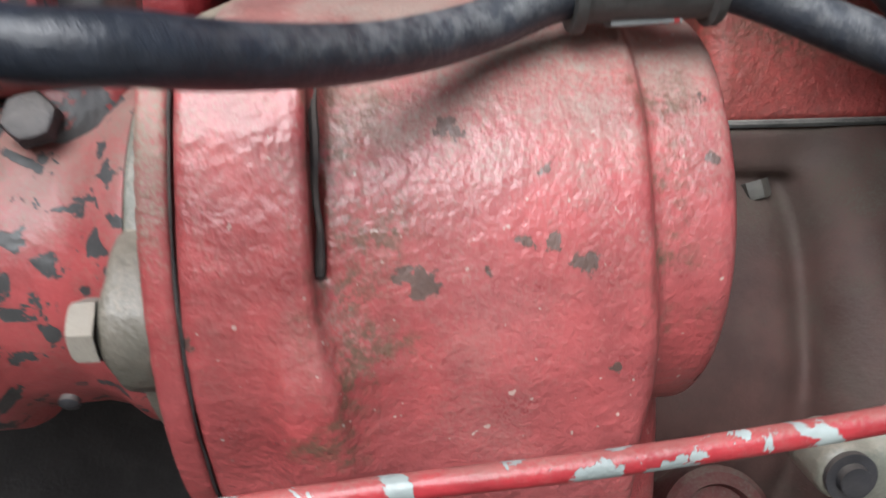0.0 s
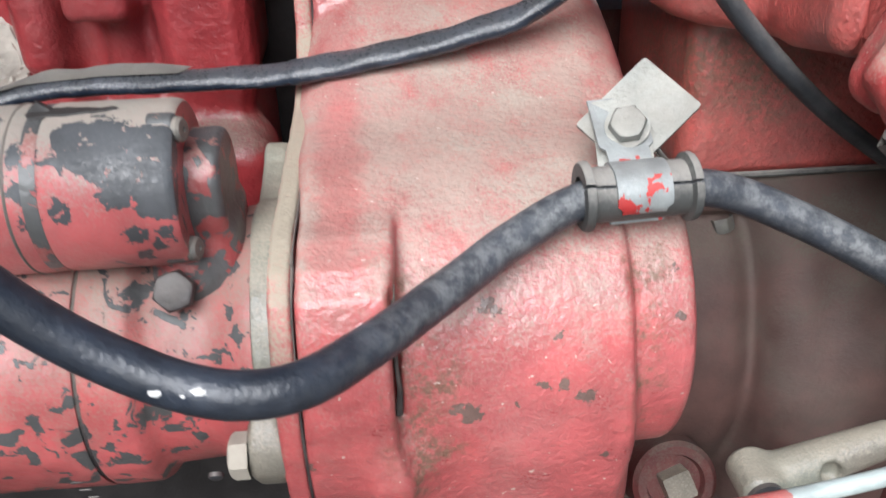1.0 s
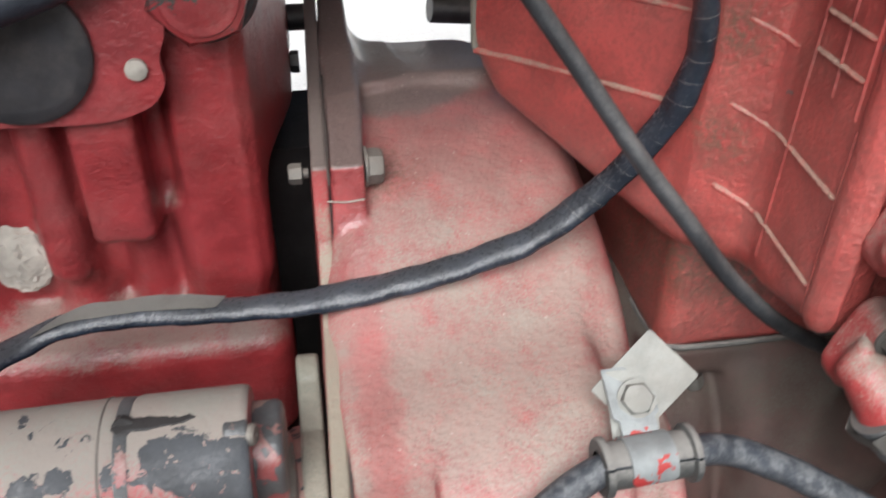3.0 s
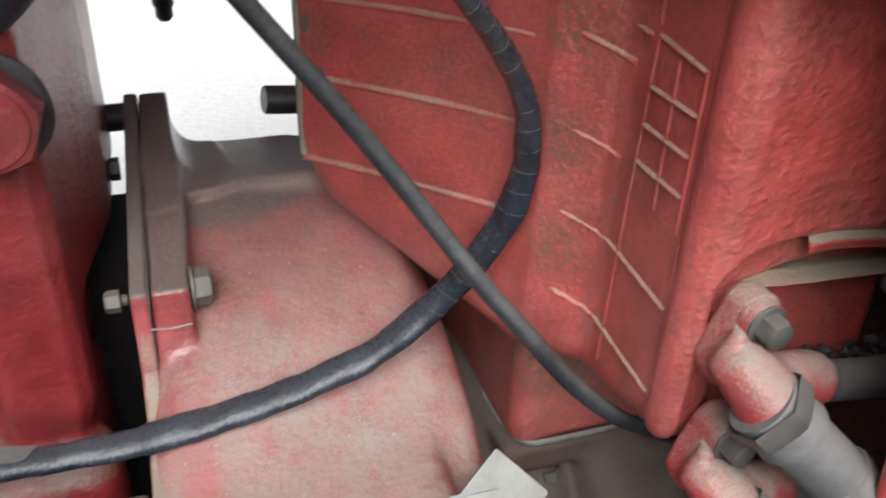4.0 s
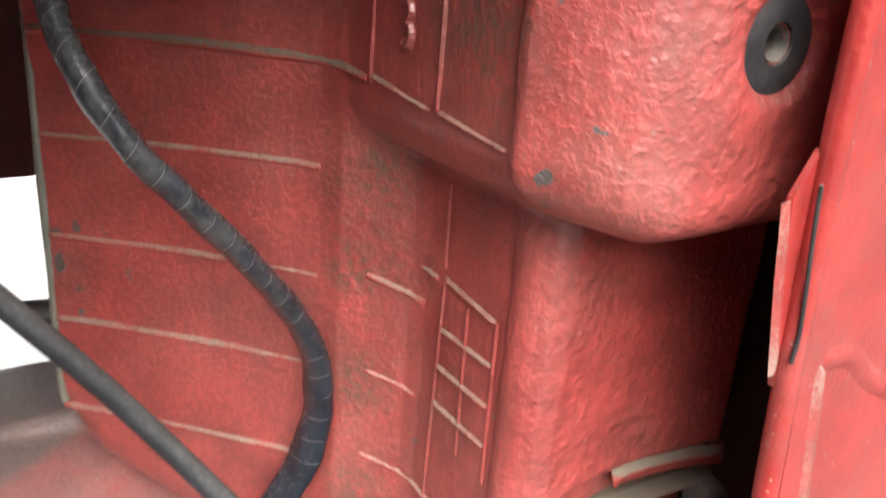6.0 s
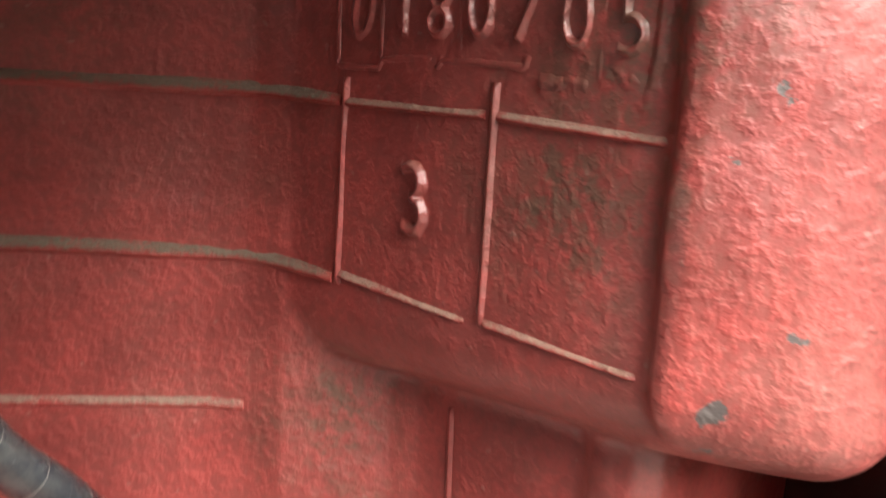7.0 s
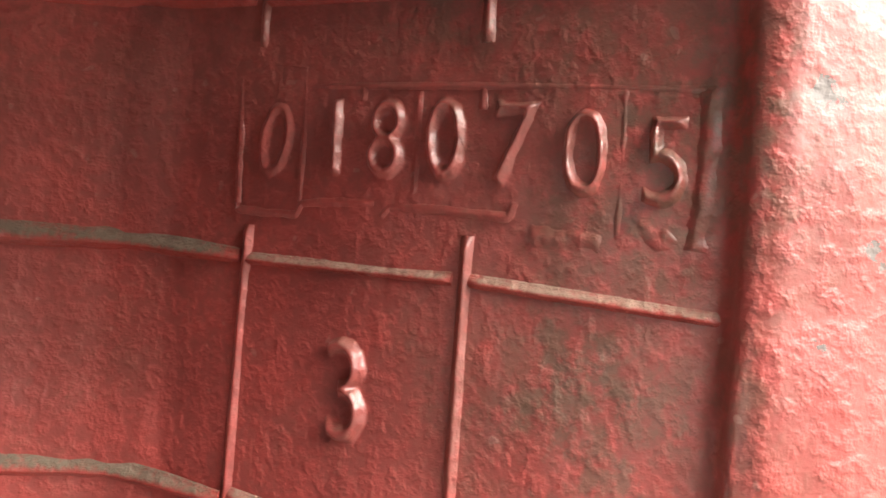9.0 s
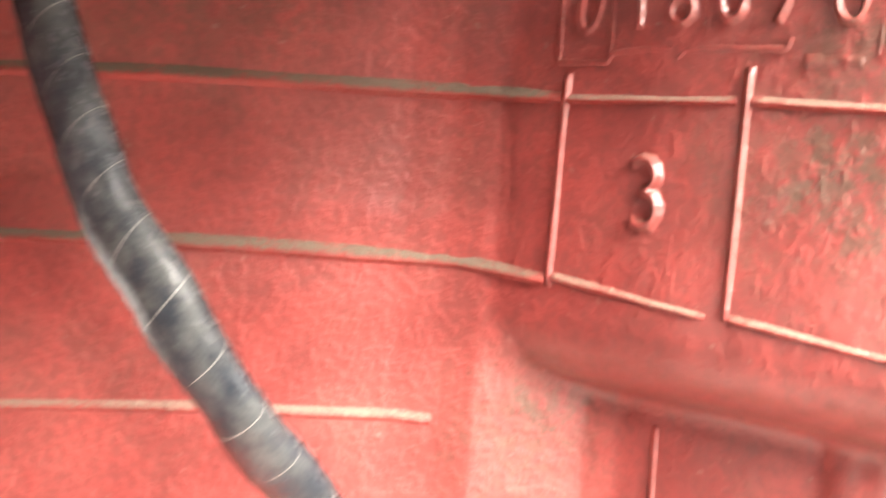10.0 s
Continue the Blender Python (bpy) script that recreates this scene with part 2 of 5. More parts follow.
# dirt in the creases; the last three also dim the bell for shade
HOUSING_GRIME_AND_SHADE = ((0.043, 0.303, 0.902, 0.016), (0.044, 0.293, 0.884, 0.015), (0.045, 0.286, 0.866, 0.014), (0.045, 0.283, 0.850, 0.016), (0.047, 0.283, 0.832, 0.015), (0.043, 0.283, 0.813, 0.014), (0.036, 0.284, 0.797, 0.012),
                 (0.142, 0.312, 0.895, 0.011), (0.143, 0.301, 0.872, 0.011), (0.143, 0.298, 0.850, 0.010), (0.143, 0.300, 0.828, 0.010), (0.030, 0.520, 0.985, 0.024), (0.150, 0.640, 0.985, 0.050), (0.05, 0.68, 1.01, 0.06))
# caked dirt; the last three paint the shade under the gearbox edge
WALL_GRIME_AND_SHADE = ((0.196, 0.335, 1.318, 0.030), (0.197, 0.350, 1.275, 0.028), (0.197, 0.375, 1.345, 0.022), (0.205, 0.432, 1.16, 0.020), (0.205, 0.432, 1.10, 0.020), (0.205, 0.432, 1.045, 0.020), (0.21, 0.43, 1.20, 0.02), (0.15, 0.51, 1.34, 0.05), (0.25, 0.287, 1.32, 0.02), (0.213, 0.52, 0.92, 0.06), (0.216, 0.47, 0.945, 0.035), (0.26, 0.459, 0.93, 0.04))
# RED_DEEP: the engine's red, darkened for the shade it stands in
RED, RED_HOT, RED_DEEP = (0.45, 0.085, 0.086), (0.47, 0.068, 0.058), (0.30, 0.030, 0.034)
SOLENOID_CHIPS = ((-0.073, 0.3247, 0.9623, 0.014), (-0.062, 0.3182, 0.9546, 0.011), (-0.053, 0.3146, 0.947, 0.012), (-0.0685, 0.3150, 0.9481, 0.008), (-0.085, 0.3284, 0.9651, 0.009), (-0.054, 0.3239, 0.9615, 0.012),
                  (-0.0909, 0.3132, 0.9414, 0.0045), (-0.064, 0.3133, 0.9291, 0.0052), (-0.0628, 0.3179, 0.9169, 0.003), (-0.0525, 0.3132, 0.9297, 0.004), (-0.0935, 0.3298, 0.9035, 0.006), (-0.075, 0.3298, 0.9036, 0.006),
                  (-0.1051, 0.3243, 0.9619, 0.006), (-0.1045, 0.3160, 0.9500, 0.005), (-0.1045, 0.3134, 0.9380, 0.004), (-0.140, 0.322, 0.958, 0.008), (-0.128, 0.324, 0.961, 0.006))
STARTER_CHIPS = ((-0.0529, 0.2988, 0.8513, 0.010), (-0.0512, 0.2979, 0.8368, 0.009), (-0.0553, 0.3115, 0.8807, 0.007), (-0.051, 0.3058, 0.8083, 0.006), (-0.066, 0.3067, 0.8065, 0.005), (-0.070, 0.300, 0.845, 0.008))
housing_red = cast_paint("dusty_red_cast_iron", RED, dust=0.85, spots=BULGE_CHIPS, lump=0.6, haze=0.24, primer=(0.105, 0.066, 0.055), tint=(0.33, 0.275, 0.23), settle=(0.15, 1.05), grime_shade=HOUSING_GRIME_AND_SHADE, strip=(0.014, 0.013), coat=0.6, gloss=0.2, less_dust_behind=(0.45, 0.57), specks=0.7, caked=True)
gearbox_red = cast_paint("red_painted_gearbox_iron", RED_HOT, dust=0.45, spots=WALL_CHIPS, grime_shade=WALL_GRIME_AND_SHADE, lump=0.38, pits=0.5, specks=0.2, haze=0.30, tint=(0.23, 0.17, 0.13), gloss=0.40, coat=1.0)
engine_red = cast_paint("deep_red_engine_paint_with_shade", RED_DEEP, dust=0.7, settle=(0.2, 0.95), lump=0.6, haze=0.10, tint=(0.27, 0.235, 0.195))
starter_red = cast_paint("flaking_red_paint_on_grey_steel", RED, dust=0.65, settle=(-0.05, 1.0), tint=(0.22, 0.19, 0.152), chip=0.5, lump=0.3, primer=(0.045, 0.046, 0.046), haze=0.25, chip_scale=75, spots=STARTER_CHIPS)
cap_paint = cast_paint("worn_dark_red_cap_paint", (0.30, 0.05, 0.05), dust=0.6, chip=0.95, lump=0.4, primer=(0.06, 0.062, 0.062), haze=0.3, chip_scale=55)
solenoid_red = cast_paint("peeling_red_paint_on_solenoid", RED, dust=0.92, settle=(0.1, 0.75), tint=(0.26, 0.245, 0.21), islands=0.01, chip=0.12, lump=0.3, primer=(0.045, 0.048, 0.052), haze=0.22, chip_scale=60, spots=SOLENOID_CHIPS)
dusty_iron = cast_paint("dusty_unpainted_flange_iron", (0.20, 0.18, 0.145), dust=0.6, lump=0.5, tint=(0.33, 0.295, 0.235), haze=0.3)
# dusty irons, their colours also darkened for the shade of deep-set parts
shade_brown_iron = cast_paint("brown_dusty_iron_with_shade_in_it", (0.10, 0.018, 0.016), dust=0.5, lump=0.5, tint=(0.115, 0.092, 0.075), haze=0.6, coat=0.0, gloss=0.55)
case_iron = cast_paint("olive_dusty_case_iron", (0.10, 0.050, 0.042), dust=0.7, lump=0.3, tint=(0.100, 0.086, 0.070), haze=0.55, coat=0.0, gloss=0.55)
plate_red = cast_paint("dusty_red_back_plate", RED, dust=0.9, settle=(0.0, 0.75), lump=0.5, tint=(0.30, 0.262, 0.20), haze=0.3, caked=True)
rib_red = cast_paint("red_rib_with_dust_on_its_ledge", RED_HOT, dust=0.9, settle=(-0.05, 0.6), lump=0.6, tint=(0.19, 0.165, 0.12), haze=0.12)
line_red = cast_paint("red_cast_lines_with_dust", RED_HOT, dust=0.9, settle=(0.05, 0.75), lump=0.8, tint=(0.32, 0.215, 0.165), haze=0.16)
cover_red = cast_paint("red_sheet_metal_paint", (0.48, 0.04, 0.035), dust=0.4, lump=0.3, haze=0.16, coat=0.5, specks=0.6)
lever_red = cast_paint("chipped_red_and_white_rod_paint", (0.45, 0.03, 0.04), dust=0.35, chip=0.5, lump=0.3, primer=(0.26, 0.30, 0.29), haze=0.25, chip_scale=40, spots=((0.215, 0.2622, 0.810, 0.014), (0.243, 0.2622, 0.815, 0.030), (0.285, 0.263, 0.824, 0.04)))
zinc = bare_metal("dull_zinc_plate", (0.27, 0.285, 0.265), dust=0.35, rough=0.5, metal=0.45)
zinc_paint = bare_metal("zinc_strap_with_red_paint_left", (0.33, 0.36, 0.36), dust=0.15, rough=0.45, metal=0.4, flecks=0.35, below=0.9440)
steel = bare_metal("greyed_bolt_steel", (0.18, 0.18, 0.165), dust=0.5, rough=0.5, metal=0.5)
dark_steel = bare_metal("oily_dark_steel", (0.05, 0.05, 0.055), dust=0.25, rough=0.4, metal=0.3)
seam_black = bare_metal("black_joint_sealant", (0.035, 0.03, 0.03), dust=0.35, rough=0.7, metal=0.0)
pale_sealant = bare_metal("pale_dried_paste", (0.50, 0.47, 0.41), dust=0.5, rough=0.85, metal=0.0)
# black for oily dirt, and for parts that stand in deep shade
grimy_shade_black = rubber("black_of_oily_dirt_and_shade", (0.007, 0.006, 0.006), dust=0.04, rough=0.6)
hose_rubber = rubber("black_hose_rubber", (0.010, 0.014, 0.022), dust=0.50, rough=0.34, worn=True)
sleeve_rubber = rubber("grey_black_sleeve_rubber", (0.045, 0.047, 0.045), dust=0.6, rough=0.6)
cable_grey = rubber("dusty_black_cable_sheath", (0.016, 0.018, 0.021), dust=0.28, rough=0.5)
tape_black = rubber("black_wound_tape", (0.010, 0.015, 0.024), dust=0.12, rough=0.24, tape=0.0125)


def yard_ground():
    """Ground darkened under and before the tractor against bounced light, pale concrete yard beyond."""
    m = Mat("darkened_ground_and_pale_yard")
    sep = m.tree.nodes.new("ShaderNodeSeparateXYZ")
    m.put(sep.inputs[0], m.pos.outputs["Position"])
    fine, big = m.noise(30, 5, 0.65), m.noise(1.2, 4, 0.6)
    far = m.ramp(m.math("ADD", sep.outputs[1], m.math("MULTIPLY", big, 0.8)), 1.7, 2.0)
    here = m.ramp(m.math("SUBTRACT", m.math("MULTIPLY", big, 0.5), sep.outputs[1]), 0.4, 0.7)
    # unseen near ground, its dark tone put in to weaken the bounce
    dim_ground = m.mix(fine, (0.07, 0.06, 0.05), (0.13, 0.11, 0.09))
    yard = m.mix(m.ramp(m.math("MULTIPLY_ADD", fine, 0.4, m.math("MULTIPLY", big, 0.6)), 0.3, 0.7), (0.82, 0.78, 0.71), (0.90, 0.87, 0.80))
    return m.done(m.mix(far, m.mix(here, dim_ground, (0.27, 0.25, 0.22)), yard), 0.9, 0.0, m.bump(fine, 0.01), 0.3)


earth = yard_ground()
white_paint = bare_metal("white_paint_fleck", (0.8, 0.8, 0.78), dust=0.1, rough=0.5, metal=0.0)


# ---------- shapes: fields of distance, meshed by surface nets ----------
def smin(a, b, k):
    h = np.clip(0.5 + 0.5 * (b - a) / k, 0, 1)
    return b + (a - b) * h - k * h * (1 - h)


def smax(a, b, k):
    return -smin(-a, -b, k)


def f_box(x, y, z, low, high, r=0.0):
    """Distance to a box with edges rounded by r."""
    q = [np.abs(v - (a + b) / 2) - ((b - a) / 2 - r) for v, a, b in zip((x, y, z), low, high)]
    return np.sqrt(sum(np.maximum(v, 0) ** 2 for v in q)) + np.minimum(np.maximum(np.maximum(q[0], q[1]), q[2]), 0) - r


def f_drum(along, u, v, cu, cv, rad, a, b, r=0.004):
    """Distance to a cylinder with rounded rims; rad may be an array."""
    p, q = np.hypot(u - cu, v - cv) - rad + r, np.abs(along - (a + b) / 2) - (b - a) / 2 + r
    return np.minimum(np.maximum(p, q), 0) + np.hypot(np.maximum(p, 0), np.maximum(q, 0)) - r


def f_poly(u, v, pts):
    """Distance to a closed polygon in the plane."""
    d, s = np.full(np.shape(u), 1e9), np.ones(np.shape(u))
    for (ax, ay), (bx, by) in zip(pts, pts[-1:] + pts[:-1]):
        ex, ey, wx, wy = bx - ax, by - ay, u - ax, v - ay
        t = np.clip((wx * ex + wy * ey) / (ex * ex + ey * ey), 0, 1)
        d = np.minimum(d, (wx - ex * t) ** 2 + (wy - ey * t) ** 2)
        c1, c2, c3 = v >= ay, v < by, ex * wy > ey * wx
        s = np.where((c1 & c2 & c3) | (~c1 & ~c2 & ~c3), -s, s)
    return s * np.sqrt(d)


def f_rod(x, y, z, a, b, ra, rb):
    """Distance to a tapered rod with round ends."""
    ab = [q - p for p, q in zip(a, b)]
    t = np.clip(sum((v - p) * d for v, p, d in zip((x, y, z), a, ab)) / sum(d * d for d in ab), 0, 1)
    return np.sqrt(sum((v - p - d * t) ** 2 for v, p, d in zip((x, y, z), a, ab))) - (ra + (rb - ra) * t)


def swell(x, y, z, amount, size, seed=0):
    """Gentle unevenness of a casting."""
    rng = np.random.RandomState(seed)
    total = 0
    for _ in range(7):
        k = rng.normal(size=3) / size
        total = total + np.sin(k[0] * x + k[1] * y + k[2] * z + rng.uniform(0, 6.28))
    return total * amount / 3.5


def nets(field, low, high, step):
    """Meshes the zero surface of a field inside a box."""
    axes = [np.arange(a, b + step, step) for a, b in zip(low, high)]
    grid = np.empty([len(a) for a in axes], np.float32)
    yy, zz = np.meshgrid(axes[1], axes[2], indexing="ij")
    for i in range(0, len(axes[0]), 24):
        xs = axes[0][i:i + 24, None, None]
        grid[i:i + 24] = field(xs + 0 * yy[None], yy[None] + 0 * xs, zz[None] + 0 * xs)
    ins = grid < 0
    n = ins[:-1, :-1, :-1].astype(np.int8)
    corners = [(i, j, k) for i in (0, 1) for j in (0, 1) for k in (0, 1)]
    shape = n.shape
    n = sum(ins[i:i + shape[0], j:j + shape[1], k:k + shape[2]].astype(np.int8) for i, j, k in corners)
    cells = np.argwhere((n > 0) & (n < 8))
    total, count = np.zeros((len(cells), 3)), np.zeros(len(cells))
    for a in corners:
        for axis in range(3):
            if a[axis]:
                continue
            b = list(a)
            b[axis] = 1
            fa, fb = grid[tuple((cells + a).T)], grid[tuple((cells + b).T)]
            cross = (fa < 0) != (fb < 0)
            t = np.where(cross, fa / np.where(cross, fa - fb, 1), 0)
            p = np.array(a, float)[None] + t[:, None] * (np.array(b) - a)[None]
            total += p * cross[:, None]
            count += cross
    verts = np.array(low) + (cells + total / count[:, None]) * step
    # pull onto the surface
    for _ in range(2):
        e = step * 0.25
        f0 = field(*verts.T)
        g = np.stack([field(*(verts + e * np.eye(3)[i]).T) - f0 for i in range(3)], 1) / e
        move = g * (f0 / np.maximum((g * g).sum(1), 0.2))[:, None]
        verts = verts - np.clip(move, -step * 0.6, step * 0.6)
    ids = np.full(shape, -1, np.int32)
    ids[tuple(cells.T)] = np.arange(len(cells))
    quads = []
    for axis in range(3):
        o1, o2 = [(1, 2), (2, 0), (0, 1)][axis]
        first = [slice(None)] * 3
        first[axis] = slice(0, -1)
        second = [slice(None)] * 3
        second[axis] = slice(1, None)
        a, b = ins[tuple(first)], ins[tuple(second)]
        edge = np.argwhere(a != b)
        edge = edge[(edge[:, o1] > 0) & (edge[:, o2] > 0) & (edge[:, o1] < shape[o1]) & (edge[:, o2] < shape[o2])]
        out = a[tuple(edge.T)]
        u, w = np.eye(3, dtype=int)[o1], np.eye(3, dtype=int)[o2]
        q = np.stack([ids[tuple((edge - d).T)] for d in (u + w, w, 0 * u, u)], 1)
        q[~out] = q[~out][:, ::-1]
        quads.append(q)
    quads = np.concatenate(quads)
    quads = quads[(quads >= 0).all(1)]
    mesh = bpy.data.meshes.new("casting")
    mesh.from_pydata(verts.tolist(), [], quads.tolist())
    mesh.polygons.foreach_set("use_smooth", [True] * len(mesh.polygons))
    mesh.update()
    return mesh


# ---------- shapes: plain meshes ----------
def mesh_of(bm, smooth=True, sharp=35):
    mesh = bpy.data.meshes.new("part")
    bmesh.ops.recalc_face_normals(bm, faces=bm.faces)
    for f in bm.faces:
        f.smooth = smooth
    for e in bm.edges:
        if len(e.link_faces) == 2 and e.calc_face_angle(0) > radians(sharp):
            e.smooth = False
    bm.to_mesh(mesh)
    bm.free()
    return mesh


def part(name, mesh, material, parent=None, label=""):
    """Links a mesh (or bmesh) as one object under its thing."""
    if isinstance(mesh, bmesh.types.BMesh):
        mesh = mesh_of(mesh)
    ob = new(name, mesh)
    if not mesh.materials:
        mesh.materials.append(material)
    if parent:
        ob.parent = parent
        ob.matrix_parent_inverse = parent.matrix_world.inverted()
    return tagged(ob, label) if label else ob


def thing(name, at, label, category, group="", kind=""):
    ob = new(name)
    ob.empty_display_size = 0.02
    ob.matrix_world = Matrix.Translation(at)
    return tagged(ob, label, category, group, kind)


def frame_of(at, way, up=(0, 0, 1)):
    """A pose at a point whose z runs along way."""
    w = Vector(way).normalized()
    u = Vector(up).cross(w)
    if u.length < 1e-4:
        u = Vector((1, 0, 0)).cross(w)
    u.normalize()
    v = w.cross(u)
    return Matrix(((u.x, v.x, w.x, at[0]), (u.y, v.y, w.y, at[1]), (u.z, v.z, w.z, at[2]), (0, 0, 0, 1)))


def turned(profile, at, way, seg=40, up=(0, 0, 1)):
    """A lathed body: profile of (along, radius) about the axis from at towards way."""
    bm, m = bmesh.new(), frame_of(at, way, up)
    rings = []
    for a, r in profile:
        rings.append([bm.verts.new(m @ Vector((r * math.cos(t), r * math.sin(t), a))) for t in (2 * math.pi * i / seg for i in range(seg))] if r > 1e-6 else [bm.verts.new(m @ Vector((0, 0, a)))])
    for a, b in zip(rings, rings[1:]):
        for i in range(seg):
            j = (i + 1) % seg
            ring = [a[i % len(a)], a[j % len(a)], b[j % len(b)], b[i % len(b)]]
            ring = list(dict.fromkeys(ring))
            if len(ring) > 2:
                bm.faces.new(ring)
    return bm


def hexed(at, way, across, height, up=(0, 0, 1), spin=0, wear=0.12):
    """A hexagon bolt head with a chamfered, slightly domed top."""
    bm, m = bmesh.new(), frame_of(at, way, up) @ pose(0, 0, 0, 0, 0, spin)
    r = across / math.sqrt(3)
    rings = []
    for a, k, rounding in ((0, 1, 0), (height * 0.72, 1, 0), (height * 0.93, 0.95, 0.6), (height, 0.8, 1), (height * 1.0, 0.0, 1)):
        ring = []
        for i in range(24 if k else 1):
            t = 2 * math.pi * i / 24
            hexr = r * math.cos(math.pi / 6) / math.cos((t % (math.pi / 3)) - math.pi / 6)
            rr = (hexr * (1 - rounding) + min(hexr, across / 2) * rounding) * k
            ring.append(bm.verts.new(m @ Vector((rr * math.cos(t), rr * math.sin(t), a))))
        rings.append(ring)
    for a, b in zip(rings, rings[1:]):
        for i in range(24):
            ring = list(dict.fromkeys([a[i], a[(i + 1) % 24], b[(i + 1) % len(b)], b[i % len(b)]]))
            bm.faces.new(ring)
    return bm


def spline(pts, per=14):
    """A smooth curve through points."""
    p = [Vector(q) for q in pts]
    p = [2 * p[0] - p[1]] + p + [2 * p[-1] - p[-2]]
    out = []
    for a, b, c, d in zip(p, p[1:], p[2:], p[3:]):
        for i in range(per):
            t = i / per
            out.append(0.5 * (2 * b + (c - a) * t + (2 * a - 5 * b + 4 * c - d) * t * t + (3 * b - a - 3 * c + d) * t ** 3))
    return out + [p[-2]]


def tube(pts, rad, seg=20, per=14, wrap=0.0, rough=0.0, flat=0.0, ends=True):
    """A hose swept along a smooth curve, with its own length and turn as UV; wrap: the pitch of wound tape; flat: how far it is pressed oval."""
    line = spline(pts, per)
    bm = bmesh.new()
    uv = bm.loops.layers.uv.new("UVMap")
    side, length, rings, lens = None, 0, [], []
    for i, p in enumerate(line):
        way = (line[min(i + 1, len(line) - 1)] - line[max(i - 1, 0)]).normalized()
        if side is None:
            side = way.cross(Vector((0, 0, 1))).normalized()
        side = (side - way * side.dot(way)).normalized()
        top = side.cross(way)
        length += (p - line[i - 1]).length if i else 0
        ring = []
        for k in range(seg):
            t = 2 * math.pi * k / seg
            r = rad(length) if callable(rad) else rad
            if wrap:
                r *= 1 + 0.035 * ((length / wrap + k / seg) % 1 - 0.5)
            if rough:
                r *= 1 + rough * noise.noise(p * 55 + Vector((math.cos(t), math.sin(t), 0)) * 0.6)
            ring.append(bm.verts.new(p + side * (math.cos(t) * r * (1 + flat)) + top * (math.sin(t) * r * (1 - flat))))
        rings.append(ring), lens.append(length)
    for i, (a, b) in enumerate(zip(rings, rings[1:])):
        for k in range(seg):
            f = bm.faces.new((a[k], a[(k + 1) % seg], b[(k + 1) % seg], b[k]))
            for loop, (l, w) in zip(f.loops, ((lens[i], k), (lens[i], k + 1), (lens[i + 1], k + 1), (lens[i + 1], k))):
                loop[uv].uv = (l, w / seg)
    if ends:
        bm.faces.new(rings[0][::-1]), bm.faces.new(rings[-1])
    return bm


def slab(outline, m, thick, bevel=0.0008, seg=2):
    """A plate: a flat outline (local x, y) raised along local z from 0 to thick, its edges rounded."""
    bm = bmesh.new()
    low = [bm.verts.new((x, y, 0)) for x, y in outline]
    high = [bm.verts.new((x, y, thick)) for x, y in outline]
    bm.faces.new(low[::-1]), bm.faces.new(high)
    for i in range(len(low)):
        j = (i + 1) % len(low)
        bm.faces.new((low[i], low[j], high[j], high[i]))
    if bevel:
        edges = [e for e in bm.edges if e.calc_face_angle(0) > 0.6]
        bmesh.ops.bevel(bm, geom=edges, offset=bevel, segments=seg, affect="EDGES", clamp_overlap=True)
    bm.transform(m)
    return bm


def rounded(pts, r, seg=5):
    """A closed outline with its corners rounded."""
    out, n = [], len(pts)
    for i in range(n):
        p, a, b = Vector(pts[i]), Vector(pts[i - 1]), Vector(pts[(i + 1) % n])
        cut = min(r, (a - p).length * 0.45, (b - p).length * 0.45)
        s, e = p + (a - p).normalized() * cut, p + (b - p).normalized() * cut
        for k in range(seg + 1):
            t = k / seg
            out.append(tuple((1 - t) ** 2 * s + 2 * t * (1 - t) * p + t * t * e))
    return out


def ridge(pts, normals, wide, high, sunk=0.0003, lean=0.0, ragged=0.06, taper=0.0):
    """A raised casting line along points of a face: it swells out of the face and its ends run out; lean moves the crest down (or forward), so that the upper flank lies flatter."""
    bm, rings = bmesh.new(), []
    pts, normals = [Vector(p) for p in pts], [Vector(n).normalized() for n in normals]
    for i, (p, n) in enumerate(zip(pts, normals)):
        way = (pts[min(i + 1, len(pts) - 1)] - pts[max(i - 1, 0)]).normalized()
        side = way.cross(n).normalized()
        if (side.z if abs(side.z) > 0.4 else side.y) < 0:
            side = -side
        end = (0.25, 0.8, 1.0)[min(i, len(pts) - 1 - i, 2)]
        thin = 1 - taper * max(0.0, i / (len(pts) - 1) - 0.72) / 0.28
        ring = []
        for k in range(15):
            q = k / 7 - 1
            r = (q + lean) / (1 + lean if q > -lean else 1 - lean)
            wob = 1 + ragged * (noise.noise(p * 330) + noise.noise(p * 900 + Vector((0, 0, q))))
            ring.append(bm.verts.new(p + side * (q * wide * 0.78 * wob * thin) + n * (((0.5 + 0.5 * math.cos(math.pi * r)) ** 0.85 * high * end * wob * thin - 0.00012) if 0 < k < 14 else -sunk)))
        rings.append(ring)
    for a, b in zip(rings, rings[1:]):
        for k in range(14):
            bm.faces.new((a[k], a[k + 1], b[k + 1], b[k]))
    bm.faces.new(rings[0]), bm.faces.new(rings[-1][::-1])
    return bm


def fine_line(pts, n=3):
    """The same line with n times as many points."""
    return [tuple(p + (q - p) * i / n for p, q in zip(a, b)) for a, b in zip(pts, pts[1:]) for i in range(n)] + [tuple(pts[-1])]


def steps(a, b, n):
    return [tuple(p + (q - p) * i / n for p, q in zip(a, b)) for i in range(n + 1)]


